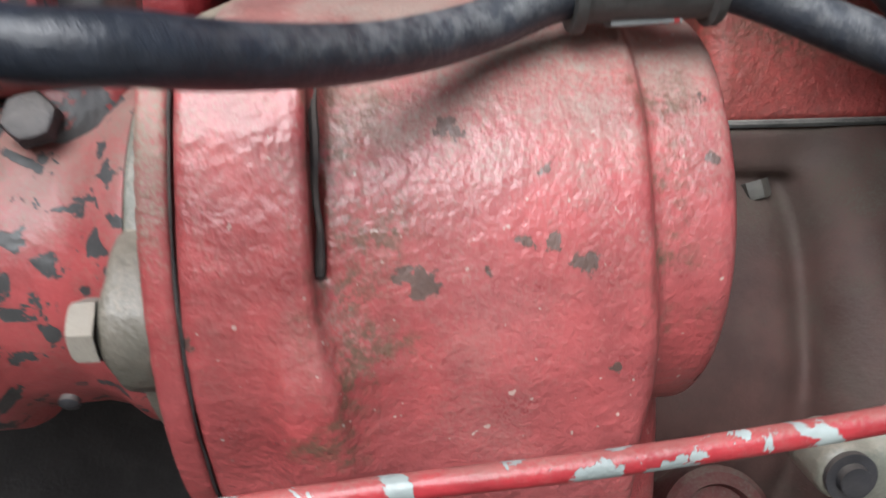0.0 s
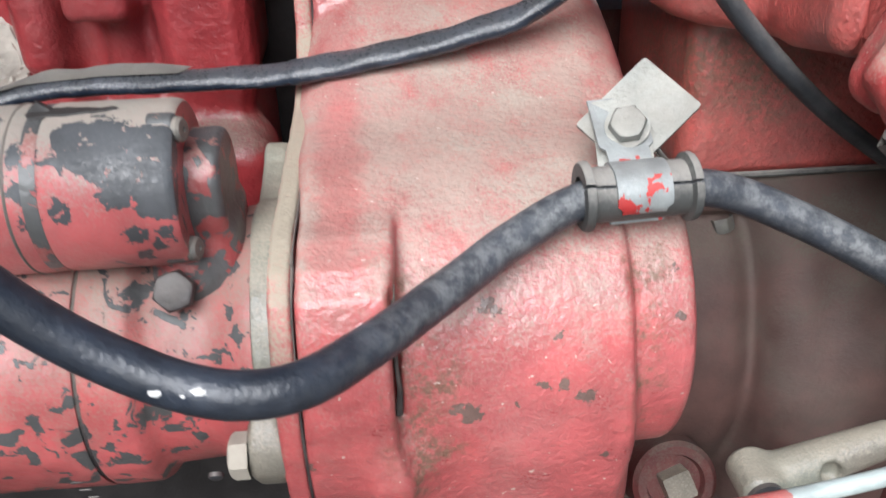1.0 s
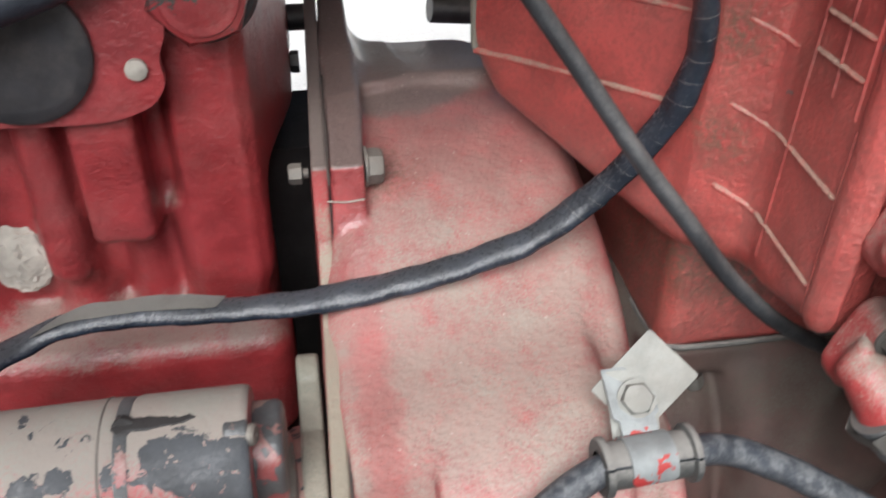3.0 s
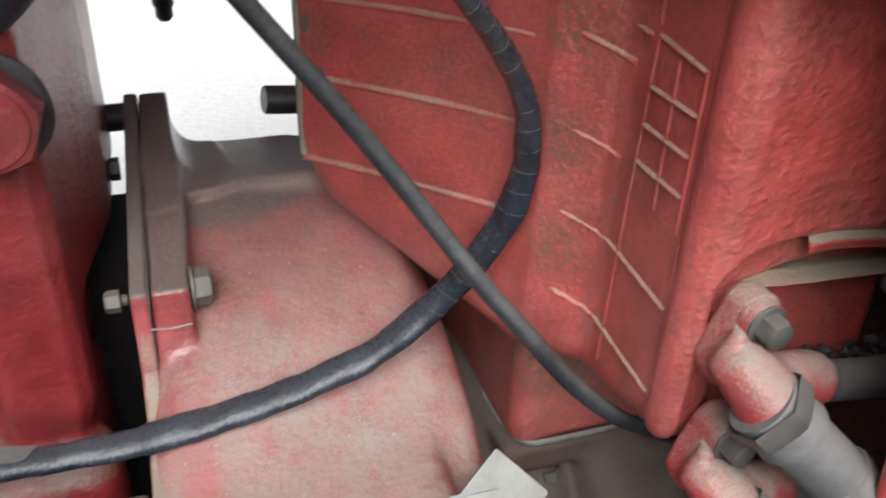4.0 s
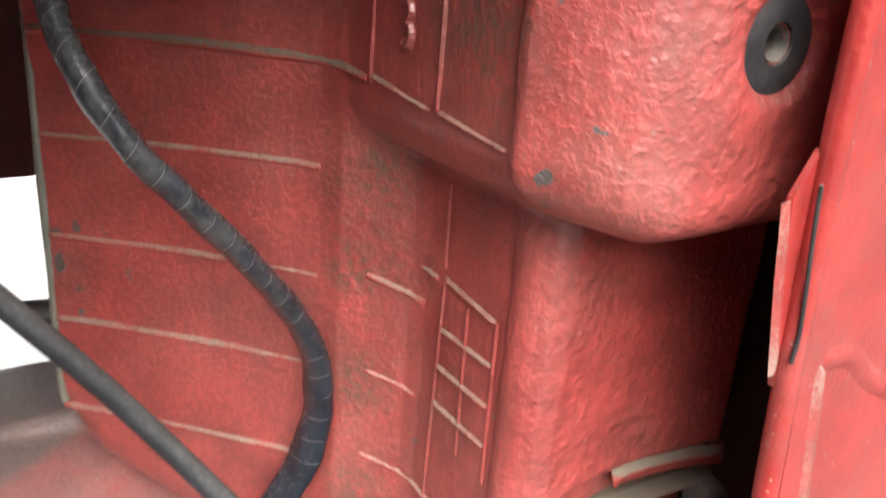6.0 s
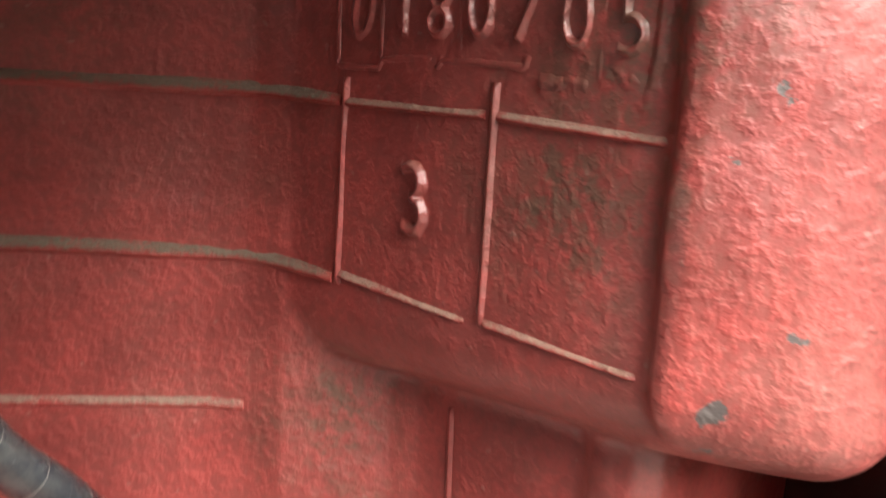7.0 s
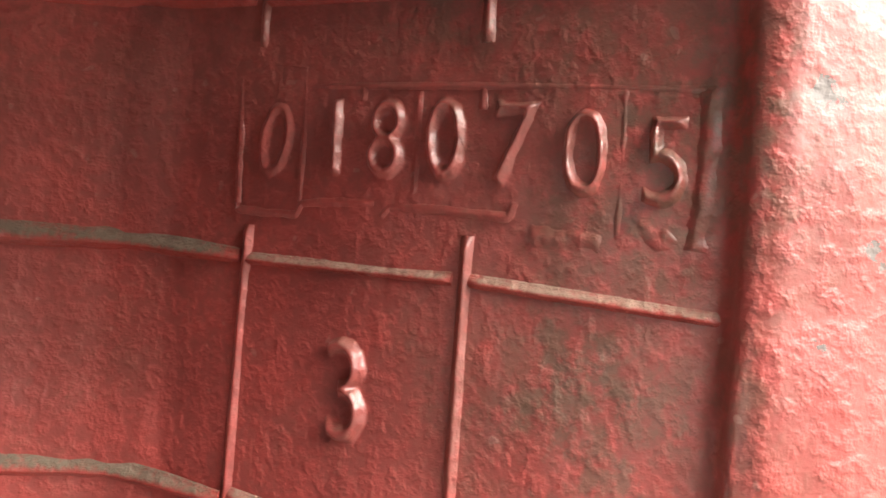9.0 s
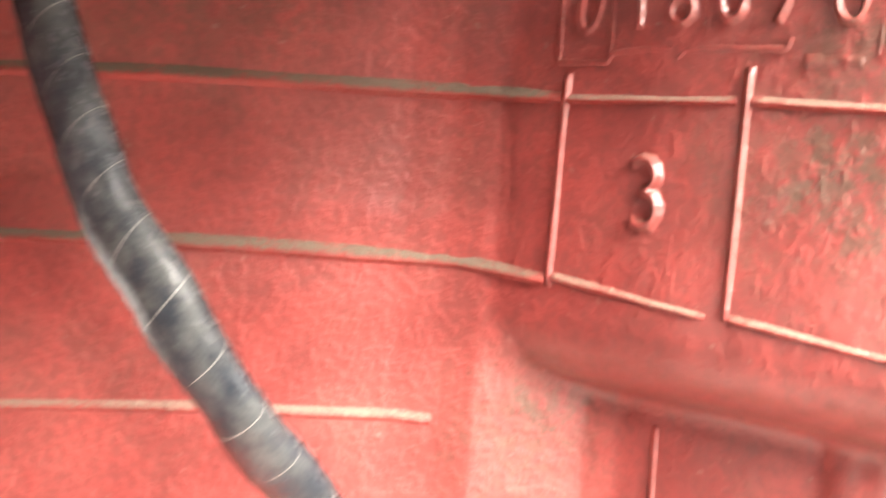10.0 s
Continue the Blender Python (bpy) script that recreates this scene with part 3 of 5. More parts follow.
def bolt(name, at, way, across, height, label, material=None, washer=0.0, parent=None, shank=0.0, up=(0, 0, 1), spin=0):
    """A bolt: head and, where seen, washer and thread. A thing of its own, or a part of its parent."""
    material = material or steel
    if parent:
        head = part(name, hexed(at, way, across, height, up, spin), material, parent, label)
    else:
        root = thing(name, at, label, "bolt")
        head = part("head", hexed(at, way, across, height, up, spin), material, root)
        parent = root
    if washer:
        w = Vector(way).normalized()
        part("washer", turned([(-0.0004, 0), (-0.0004, washer), (0.0012, washer), (0.0016, washer * 0.94), (0.0016, 0)], Vector(at) - w * 0.0012, way), material, parent)
    if shank:
        w = Vector(way).normalized()
        prof = [(0, 0)]
        n = int(shank / 0.0006)
        for i in range(n):
            prof.append((i * 0.0006, across * (0.30 if i % 2 else 0.265)))
        prof.append((shank, 0))
        part("thread", turned(prof, Vector(at) - w * shank, way, 20), material, parent)
    return head


# ---------- ground and distance ----------
bm = bmesh.new()
bmesh.ops.create_grid(bm, x_segments=40, y_segments=40, size=60)
for v in bm.verts:
    v.co.z = 0.02 * noise.noise(v.co * 0.35)
ground = part("ground", bm, earth)
tagged(ground, "pale dry dusty ground beyond the tractor", "ground", kind="structure")

# ---------- clutch housing with its flange and starter bulge ----------
housing = thing("clutch_housing", (0.08, 0.6, 0.62), "dusty red cast iron clutch housing with a bulge for the starter", "clutch housing")
ARC = [(0.405 - 0.13 * math.cos(radians(a)), 0.845 + 0.13 * math.sin(radians(a))) for a in range(-80, 29, 6)]
FLANGE = ARC + [(0.301, 0.9150), (0.318, 0.9210), (0.44, 0.9325), (0.466, 0.942), (0.485, 0.962), (0.4915, 0.985), (0.4935, 1.009),
                (0.60, 1.020), (0.727, 1.033), (0.738, 1.028), (0.762, 0.985), (0.82, 0.90), (0.88, 0.72), (0.80, 0.58), (0.55, 0.58), (0.46, 0.66)]


PAD_TIP = rounded([(0.0, 0.570), (0.025, 0.572), (0.029, 0.596), (0.052, 0.602), (0.066, 0.611), (0.0705, 0.628), (0.062, 0.655), (0.06, 0.70), (0.0, 0.70)], 0.008)


def lean_x(y):
    """The flange's joint runs slightly out of square."""
    return 0.028 * (y - 0.28)


def housing_field(x, y, z):
    flange = smax(f_poly(y, z, FLANGE), np.maximum(-0.0042 + lean_x(y) - x, x - np.interp(y, (0.28, 0.31, 0.36, 0.43, 0.455, 0.4717, 0.4956, 0.56, 0.73), (0.034, 0.037, 0.0400, 0.0440, 0.0330, 0.0235, 0.0226, 0.027, 0.0285))), 0.004)
    bulge = smin(f_drum(x, y, z, 0.372, 0.845, 0.0835, -0.002, 0.138, 0.004), f_drum(x, y, z, 0.422, 0.80, 0.129, -0.002, 0.138, 0.004), 0.02)
    rim = f_drum(x, y, z, 0.373, 0.848, 0.0765, 0.05, 0.1685, 0.007)
    bell = f_drum(x, y, z, 0.62, 0.725, 0.281 - 0.10 * np.clip(x - 0.06, 0, 1), -0.002, 0.168, 0.022)
    deck = smax(f_box(x, y, z, (-0.002, 0.36, 0.80), (0.168, 0.58, 1.2), 0.012), (z - 0.9150 - 0.27 * np.maximum(y - 0.405, 0)) * 0.96, 0.014)
    pad = smax(f_box(x, y, z, (0.0, 0.610, 0.9), (0.132, 0.714, 1.2), 0.022), z - 1.014 + 0.15 * (y - 0.60), 0.010)
    tip = smax(f_poly(x, y, PAD_TIP), z - 1.0135 + 0.10 * (y - 0.60), 0.004)
    d = smin(smin(bulge, deck, 0.012), smin(smin(bell, pad, 0.010), tip, 0.003), 0.03)
    d = smin(d, rim, 0.003)
    low = np.clip((0.848 - z) / 0.03, 0, 1) * np.clip((x - 0.014) / 0.010, 0, 1)
    d = smin(d, flange, 0.004 + 0.030 * low + 0.018 * np.clip((y - 0.60) / 0.03, 0, 1))
    d = smax(d, -f_box(x, y, z, (0.0335, 0.25, 0.848), (0.0372, 0.2965, 0.908), 0.0015), 0.001)
    return d + swell(x, y, z, 0.0003, 0.016, 3)


part("housing", nets(housing_field, (-0.012, 0.262, 0.66), (0.18, 0.815, 1.045), 0.0021), housing_red, housing)
# the engine's back plate, flush along the joint, and the sealant squeezed out of it
def plate_field(x, y, z):
    return smax(f_poly(y, z, FLANGE) - 0.0004, np.maximum(-0.0145 + lean_x(y) - x, x + 0.0052 - lean_x(y)), 0.002)


part("back_plate", nets(plate_field, (-0.02, 0.262, 0.66), (0.014, 0.815, 1.045), 0.0018), plate_red, housing, "thin engine back plate along the flange joint")
seam = [(p[0] + 0.0012, p[1] - 0.0004) for p in FLANGE[5:27]]
part("joint_bead", tube([(-0.0047 + lean_x(y), y, z) for y, z in seam], 0.00055, 6, 6, rough=1.2), seam_black, housing, "black sealant squeezed from the joint")
fb = (0.0252, 0.510, 0.9985)
bolt("flange_bolt", fb, (1, 0, 0), 0.019, 0.010, "grey steel hexagon bolt with washer", washer=0.0125, parent=housing)
bolt("flange_nut_end", (-0.014, 0.505, 1.000), (-1, 0, 0), 0.011, 0.008, "threaded bolt end through the plate", parent=housing, shank=0.004)
bolt("far_flange_bolt", (-0.0095, 0.655, 1.008), (-1, 0, 0), 0.014, 0.007, "dark bolt head on the back plate", dark_steel, parent=housing)
part("crack", tube([(0.0352, 0.3010, 0.9060), (0.0350, 0.2960, 0.8980), (0.0354, 0.2905, 0.8860), (0.0350, 0.2878, 0.8740), (0.0356, 0.2862, 0.8620), (0.0352, 0.2862, 0.8500)], 0.0012, 8, 8, rough=1.0), seam_black, housing, "black crack beside the flange")
bm = bmesh.new()
bmesh.ops.create_icosphere(bm, subdivisions=3, radius=1)
for v in bm.verts:
    k = 1 + 0.35 * noise.noise(v.co * 2.7)
    v.co = Vector((v.co.x * 0.0026 * k, v.co.y * 0.0024 * k, v.co.z * 0.0009))
bm.transform(Matrix.Translation((0.0575, 0.4330, 0.9385)) @ pose(0, 0, 0, 14, 0, 0))
part("paste_dab", bm, pale_sealant, housing, "small pale dab")
part("scribed_line", tube([(-0.0005, 0.4913, 0.9875), (0.011, 0.4912, 0.9862), (0.0215, 0.4913, 0.9872)], 0.0006, 6, 6), pale_sealant, housing, "pale scribed line across the flange")

# ---------- gearbox: tall ribbed casting ----------
gearbox = thing("gearbox_housing", (0.28, 0.45, 0.87), "bright red ribbed cast iron gearbox housing", "gearbox")
LOW = [(0.100, 0.567), (0.188, 0.4615), (0.1945, 0.451), (0.199, 0.441), (0.2235, 0.4185), (0.2262, 0.410), (0.2262, 0.3550), (0.2238, 0.3515), (0.2232, 0.3470), (0.2250, 0.3415),
       (0.231, 0.3365), (0.240, 0.3345), (0.300, 0.3335), (0.345, 0.3335), (0.352, 0.340), (0.352, 0.60), (0.125, 0.60)]
CORNER = [(0.1954, 0.3215), (0.2010, 0.3120), (0.2085, 0.3020), (0.2155, 0.2955), (0.2230, 0.2912), (0.2330, 0.2880), (0.2450, 0.2865)]
HIGH = [(0.100, 0.567), (0.188, 0.4615), (0.1945, 0.451), (0.1985, 0.436), (0.1985, 0.3285), (0.1952, 0.3262)] + CORNER + [(0.300, 0.2865), (0.350, 0.293), (0.368, 0.310), (0.368, 0.60), (0.125, 0.60)]


ARCH = rounded([(0.2345, 0.90), (0.2365, 1.086), (0.2850, 1.0945), (0.3560, 1.0850), (0.356, 0.90)], 0.022)


def gearbox_field(x, y, z):
    low = smax(f_poly(x, y, LOW), np.maximum(z - 1.26, 0.93 - z), 0.004)
    high = smax(f_poly(x, y, HIGH), np.maximum(z - 1.50, 1.2235 + 0.10 * np.clip(0.33 - y, 0, 0.05) - 0.35 * np.clip(x - 0.20, 0, 0.03) - z), 0.016)
    d = smin(low, high, 0.006)
    d = smax(d, (0.964 + 0.63 * np.maximum(0.198 - x, 0) + 1.1 * np.maximum(0.118 - x, 0) + 0.22 * np.clip(0.40 - y, 0, 0.06) - z) * 0.84, 0.018)
    # recess behind the pipe elbows, with a ledge over it
    cut = smax(f_poly(x, z, ARCH), y - 0.344, 0.003)
    d = smax(d, -cut, 0.004)
    deep = smax(f_poly(x, z, [(px + 0.018 - 0.1 * (px - 0.24), pz - 0.017) for px, pz in ARCH]), y - 0.353, 0.003)
    d = smax(d, -deep, 0.003)
    # dish round the threaded hole
    d = smax(d, -f_drum(y, x, z, 0.263, 1.278, 0.0160, 0.25, 0.2905, 0.003), 0.006)
    d = smax(d, -f_drum(y, x, z, 0.263, 1.278, 0.0050, 0.25, 0.32, 0.001), 0.001)
    base = f_box(x, y, z, (0.212, 0.460, 0.862), (0.352, 0.62, 1.05), 0.014)
    d = smin(d, base, 0.008)
    return d + swell(x, y, z, 0.0004, 0.014, 5)


part("housing", nets(gearbox_field, (0.088, 0.272, 0.86), (0.358, 0.608, 1.44), 0.0021), gearbox_red, gearbox)
WN = (-0.768, -0.640, 0)
def on_wall(t, z):
    """A place on the slanting wall: t runs from its far edge to its near one."""
    return (0.1008 + (0.188 - 0.1008) * t, 0.5662 + (0.4615 - 0.5662) * t, z)


def off(p, k):
    return tuple(a + b * k for a, b in zip(p, WN))


for z in (1.3905, 1.345, 1.2945, 1.2475, 1.2015, 1.1505, 1.1045, 1.0525):
    pts, nor = [], []
    for i in range(21):
        t = i / 20
        out = 0.0014 if 1.23 < z < 1.26 else 0.0
        pts.append(off(on_wall(t, z - (0.003 if z > 1.23 else 0.007) * (1 - t) + 0.0012 * math.sin(t * 3.1)), out)), nor.append(WN)
    if z < 1.21:
        for x, y, n in ((0.1915, 0.4560, (-0.85, -0.5, 0)), (0.1940, 0.4518, (-0.9, -0.4, 0))):
            pts.append((x, y, z)), nor.append(n)
    else:
        for x, y, n in ((0.1925, 0.4545, (-0.85, -0.5, 0)), (0.1958, 0.4475, (-0.95, -0.3, 0)), (0.1975, 0.4385, (-1, -0.1, 0)), (0.198, 0.430, (-1, 0, 0)), (0.198, 0.424, (-1, 0, 0)), (0.198, 0.4195, (-1, 0, 0))):
            k = 0.0014 if 1.23 < z < 1.26 else 0.0
            pts.append((x + n[0] * k, y + n[1] * k, z - 0.0006 * max(0, 0.4475 - y) * 100)), nor.append(n)
    part("rib", ridge(fine_line(pts), fine_line(nor), 0.0038 if z > 1.21 else 0.0030, 0.0022 if z > 1.21 else 0.0017, lean=0.4, taper=0.5 if z > 1.21 else 0.2), rib_red if z > 1.21 else line_red, gearbox)


def face_line(name, x, ya, za, yb, zb, wide=0.0016, high=0.0013):
    level = abs(ya - yb) > abs(za - zb)
    n = max(6, round(math.hypot(ya - yb, za - zb) / 0.0012))
    part(name, ridge(steps((x, ya, za), (x, yb, zb), n), [(-1, 0, 0)] * (n + 1), wide, high if level else high * 0.8, lean=0.35 if level else 0.15), line_red if level else gearbox_red, gearbox)


# frames cast on the upper face
UF = 0.1984
for a in ((0.4185, 1.2925, 0.3735, 1.2915), (0.3705, 1.2915, 0.3290, 1.2885), (0.4190, 1.2468, 0.3760, 1.2426), (0.3710, 1.2432, 0.3310, 1.2395),
          (0.4180, 1.2990, 0.4192, 1.2440), (0.3712, 1.2990, 0.3715, 1.2420), (0.4172, 1.3335, 0.4172, 1.3430), (0.3698, 1.3320, 0.3698, 1.3430),
          (0.4172, 1.3425, 0.3240, 1.3400)):
    face_line("frame_line", UF, *a)
# grid and lines on the lower, set-back face
LF = 0.2257
for a in ((0.3985, 1.2070, 0.3975, 1.1700), (0.3970, 1.1660, 0.4025, 0.9850), (0.3600, 1.1625, 0.3590, 1.0880), (0.3795, 1.1600, 0.3785, 1.0900), (0.3550, 1.0850, 0.3540, 0.9850),
          (0.3965, 1.1660, 0.3600, 1.1615), (0.3975, 1.1425, 0.3600, 1.1425), (0.3975, 1.1245, 0.3600, 1.1240), (0.3980, 1.1060, 0.3600, 1.1055),
          (0.4170, 1.0565, 0.3550, 1.0500), (0.4170, 1.0080, 0.3545, 1.0010), (0.4170, 1.1655, 0.4020, 1.1640)):
    face_line("grid_line", LF, *a, wide=0.0015, high=0.0014 if abs(a[0] - a[2]) > abs(a[1] - a[3]) else 0.0010)


for z in (1.1490, 1.1020, 1.0560, 1.0075):
    part("grid_line", ridge(spline([(0.2085, 0.4325, z + 0.0075), (0.2160, 0.4258, z + 0.0045), (0.2235, 0.4185, z + 0.001), (0.2258, 0.4110, z - 0.0010)], 4), [(-0.68, -0.73, 0)] * 8 + [(-0.8, -0.55, 0), (-0.9, -0.4, 0), (-1, -0.1, 0), (-1, 0, 0), (-1, 0, 0)], 0.0030, 0.0017, lean=0.3), line_red, gearbox)


def lettering(text, size, at, spin=0.0, high=0.0016, wide=0.82):
    """One raised cast figure that faces the engine: it swells softly out of the face, its edge worn."""
    cu = bpy.data.curves.new("figure", "FONT")
    cu.body, cu.size, cu.align_x, cu.align_y = text, size, "CENTER", "CENTER"
    tmp = bpy.data.objects.new("figure", cu)
    scene.collection.objects.link(tmp)
    flat = bpy.data.meshes.new_from_object(tmp.evaluated_get(bpy.context.evaluated_depsgraph_get()))
    bpy.data.objects.remove(tmp)
    bm = bmesh.new()
    bm.from_mesh(flat)
    bmesh.ops.remove_doubles(bm, verts=bm.verts, dist=1e-6)
    rim = [[v.co.copy() for v in e.verts] for e in bm.edges if len(e.link_faces) == 1]
    bm.free()
    xs, ys = [p.x * wide for e in rim for p in e], [p.y for e in rim for p in e]
    pitch, edge = 0.0003, 0.0016
    u, v = np.meshgrid(np.arange(min(xs) - edge, max(xs) + edge, pitch), np.arange(min(ys) - edge, max(ys) + edge, pitch), indexing="ij")
    near, inside = np.full(u.shape, 1e9), np.zeros(u.shape, bool)
    for p, q in rim:
        ax, ay, ex, ey = p.x * wide, p.y, (q.x - p.x) * wide, q.y - p.y
        t = np.clip(((u - ax) * ex + (v - ay) * ey) / (ex * ex + ey * ey), 0, 1)
        near = np.minimum(near, np.hypot(u - ax - ex * t, v - ay - ey * t))
        inside ^= ((ay > v) != (ay + ey > v)) & (u < ax + ex * (v - ay) / (ey if abs(ey) > 1e-12 else 1e-12))
    near = np.where(inside, -near, near) + swell(u + at[1] * 9, v, u * 0, 0.00022, 0.0008, 31)
    k = np.clip((0.0006 - near) / 0.0016, 0, 1)
    rise = k * k * (3 - 2 * k) * high - 0.00016
    keep = near < 0.0014
    m = Matrix(((0, 0, -1, at[0]), (-1, 0, 0, at[1]), (0, 1, 0, at[2]), (0, 0, 0, 1))) @ pose(0, 0, 0, 0, 0, spin)
    bm, made = bmesh.new(), {}

    def corner(i, j):
        if (i, j) not in made:
            made[i, j] = bm.verts.new(m @ Vector((u[i, j], v[i, j], rise[i, j])))
        return made[i, j]

    for i, j in np.argwhere(keep[:-1, :-1] & keep[1:, :-1] & keep[:-1, 1:] & keep[1:, 1:]):
        bm.faces.new((corner(i, j), corner(i + 1, j), corner(i + 1, j + 1), corner(i, j + 1)))
    return part("cast_figure", mesh_of(bm, sharp=180), gearbox_red, gearbox)


for ch, y, z, spin, high in zip("0180705", (0.4130, 0.3988, 0.3882, 0.3764, 0.3640, 0.3513, 0.3385), (1.3148, 1.3153, 1.3148, 1.3148, 1.3140, 1.3125, 1.3112), (-8, 1, -2, 2, -3, 2, -1), (0.0008, 0.0016, 0.0017, 0.0017, 0.0017, 0.0019, 0.0019)):
    lettering(ch, 0.0198, (UF, y, z), spin, high)
lettering("3", 0.0262, (UF, 0.3930, 1.2690), 4, 0.0023)
# flash round the loose number plates that were pressed into the mould
for wide, high, line in ((0.0011, 0.0006, ((0.4218, 1.3302), (0.4216, 1.3160), (0.4212, 1.3020), (0.4140, 1.3014), (0.4072, 1.3013), (0.4060, 1.3034), (0.3980, 1.3040), (0.3900, 1.3040))),
                         (0.0009, 0.0004, ((0.4218, 1.3302), (0.4140, 1.3300), (0.4066, 1.3292), (0.4064, 1.3200), (0.4066, 1.3040))),
                         (0.0010, 0.0007, ((0.4063, 1.3256), (0.3900, 1.3252), (0.3700, 1.3246), (0.3500, 1.3238), (0.3318, 1.3228))),
                         (0.0026, 0.0014, ((0.3322, 1.3232), (0.3324, 1.3140), (0.3330, 1.3040), (0.3336, 1.2985))),
                         (0.0012, 0.0008, ((0.3885, 1.3015), (0.3868, 1.3034), (0.3760, 1.3032), (0.3640, 1.3024), (0.3630, 1.3050))),
                         (0.0011, 0.0006, ((0.3938, 1.3254), (0.3936, 1.3225))), (0.0011, 0.0005, ((0.3700, 1.3246), (0.3698, 1.3205))), (0.0010, 0.0004, ((0.3822, 1.3240), (0.3821, 1.3060))),
                         (0.0014, 0.0010, ((0.3455, 1.3235), (0.3452, 1.3120), (0.3455, 1.2995))), (0.0024, 0.0010, ((0.3600, 1.3000), (0.3560, 1.2992), (0.3520, 1.2998), (0.3480, 1.2990))),
                         (0.0010, 0.0005, ((0.3585, 1.3230), (0.3588, 1.3120))), (0.0030, 0.0008, ((0.3420, 1.3030), (0.3390, 1.2990), (0.3370, 1.3010)))):
    pts = fine_line([(UF, y, z) for y, z in line], 12)
    part("plate_flash", ridge(pts, [(-1, 0, 0)] * len(pts), wide * 0.9, high * 0.45, ragged=0.3), gearbox_red, gearbox)
part("plug_ring", turned([(-0.001, 0.006), (0.0008, 0.0065), (0.0012, 0.011), (0.0006, 0.0155), (-0.0012, 0.0165)], (0.263, 0.2905, 1.278), (0, -1, 0)), dark_steel, gearbox, "dark bared metal round a threaded hole")
part("plug_thread", turned([(-0.012, 0), (-0.012, 0.0052), (-0.009, 0.0046), (-0.006, 0.0053), (-0.003, 0.0046), (0.0, 0.0055)], (0.263, 0.2905, 1.278), (0, -1, 0)), steel, gearbox)
# gasket between gearbox and the case under it
gk = [(0.2135, 0.600, 0.868), (0.2130, 0.520, 0.868), (0.2150, 0.478, 0.868), (0.2225, 0.4625, 0.868), (0.240, 0.4590, 0.868), (0.30, 0.4585, 0.868), (0.352, 0.4585, 0.868)]
part("gasket", tube(gk, 0.0022, 8, 8), sleeve_rubber, gearbox, "thin dark gasket edge")

# ---------- transmission case below ----------
case = thing("transmission_case", (0.26, 0.5, 0.5), "brown dusty red cast transmission case, darkened for its shade", "transmission")


def case_field(x, y, z):
    d = f_box(x, y, z, (0.205, 0.457, 0.842), (0.40, 0.64, 0.866), 0.006)
    drum = f_drum(x, y, z, 0.56, 0.73, 0.145, 0.02, 0.262, 0.02)
    d = smin(d, drum, 0.01)
    d = smin(d, f_drum(x, y, z, 0.56, 0.73, 0.165, 0.262, 0.40, 0.03), 0.012)
    d = smin(d, f_rod(x, y, z, (0.285, 0.43, 0.64), (0.36, 0.40, 0.86), 0.030, 0.026), 0.02)
    d = smin(d, f_box(x, y, z, (0.10, 0.44, 0.56), (0.40, 0.64, 0.645), 0.012), 0.02)
    return d + swell(x, y, z, 0.0006, 0.02, 9)


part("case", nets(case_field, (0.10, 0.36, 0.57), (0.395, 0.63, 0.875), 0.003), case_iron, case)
part("rear_boss", slab(rounded([(0.170, 0.622), (0.345, 0.622), (0.345, 0.70), (0.170, 0.70)], 0.008), Matrix.Translation((0, 0, 0.70)), 0.228, 0.004), shade_brown_iron, case, "dark boss behind the gearbox foot")
part("drain_boss", turned([(-0.045, 0.031), (-0.01, 0.0275), (0.004, 0.0275), (0.007, 0.0245), (0.007, 0.019), (0.002, 0.0175), (0.002, 0)], (0.208, 0.394, 0.684), (0, -0.9, 0.43)), shade_brown_iron, case, "dusty ring round the drain plug")
part("drain_plug", slab(rounded([(-0.009, -0.009), (0.009, -0.009), (0.009, 0.009), (-0.009, 0.009)], 0.002), frame_of((0.208, 0.393, 0.685), (0, -0.9, 0.43)) @ pose(0, 0, 0, 0, 0, 20), 0.014, 0.001), dusty_iron, case)
bolt("case_stud", (0.243, 0.462, 0.838), (0.25, -0.3, -1), 0.013, 0.010, "dull steel bolt under the ledge", parent=case)

# ---------- engine block ----------
engine = thing("engine_block", (-0.2, 0.6, 0.80), "deep red engine block with cast pads and ribs", "engine")


def engine_field(x, y, z):
    plan = f_poly(x, y, [(-0.46, 0.528), (-0.090, 0.528), (-0.082, 0.507), (-0.046, 0.503), (-0.038, 0.512), (-0.016, 0.62), (-0.016, 0.78), (-0.46, 0.78)])
    d = smax(plan, np.maximum(z - 1.40, 0.908 - z), 0.026)
    d = smin(d, f_box(x, y, z, (-0.1365, 0.494, 0.967), (-0.1005, 0.56, 1.40), 0.006), 0.010)
    d = smin(d, f_box(x, y, z, (-0.1690, 0.506, 0.935), (-0.1480, 0.56, 1.40), 0.008), 0.014)
    d = smin(d, f_box(x, y, z, (-0.2500, 0.500, 0.955), (-0.2050, 0.56, 1.40), 0.006), 0.012)
    for rx in (-0.115, -0.083, -0.158, -0.226):
        d = smin(d, f_rod(x, y, z, (rx, 0.521, 0.975), (rx + 0.004, 0.528, 0.905), 0.008, 0.010), 0.014)
    d = smin(d, f_box(x, y, z, (-0.46, 0.482, 0.80), (-0.030, 0.70, 0.896), 0.018), 0.030)
    d = smax(d, -f_box(x, y, z, (-0.040, 0.535, 0.50), (0.10, 0.90, 0.985), 0.01), 0.016)
    return d + swell(x, y, z, 0.0006, 0.02, 7)


part("block", nets(engine_field, (-0.40, 0.47, 0.59), (0.008, 0.73, 1.36), 0.003), engine_red, engine)


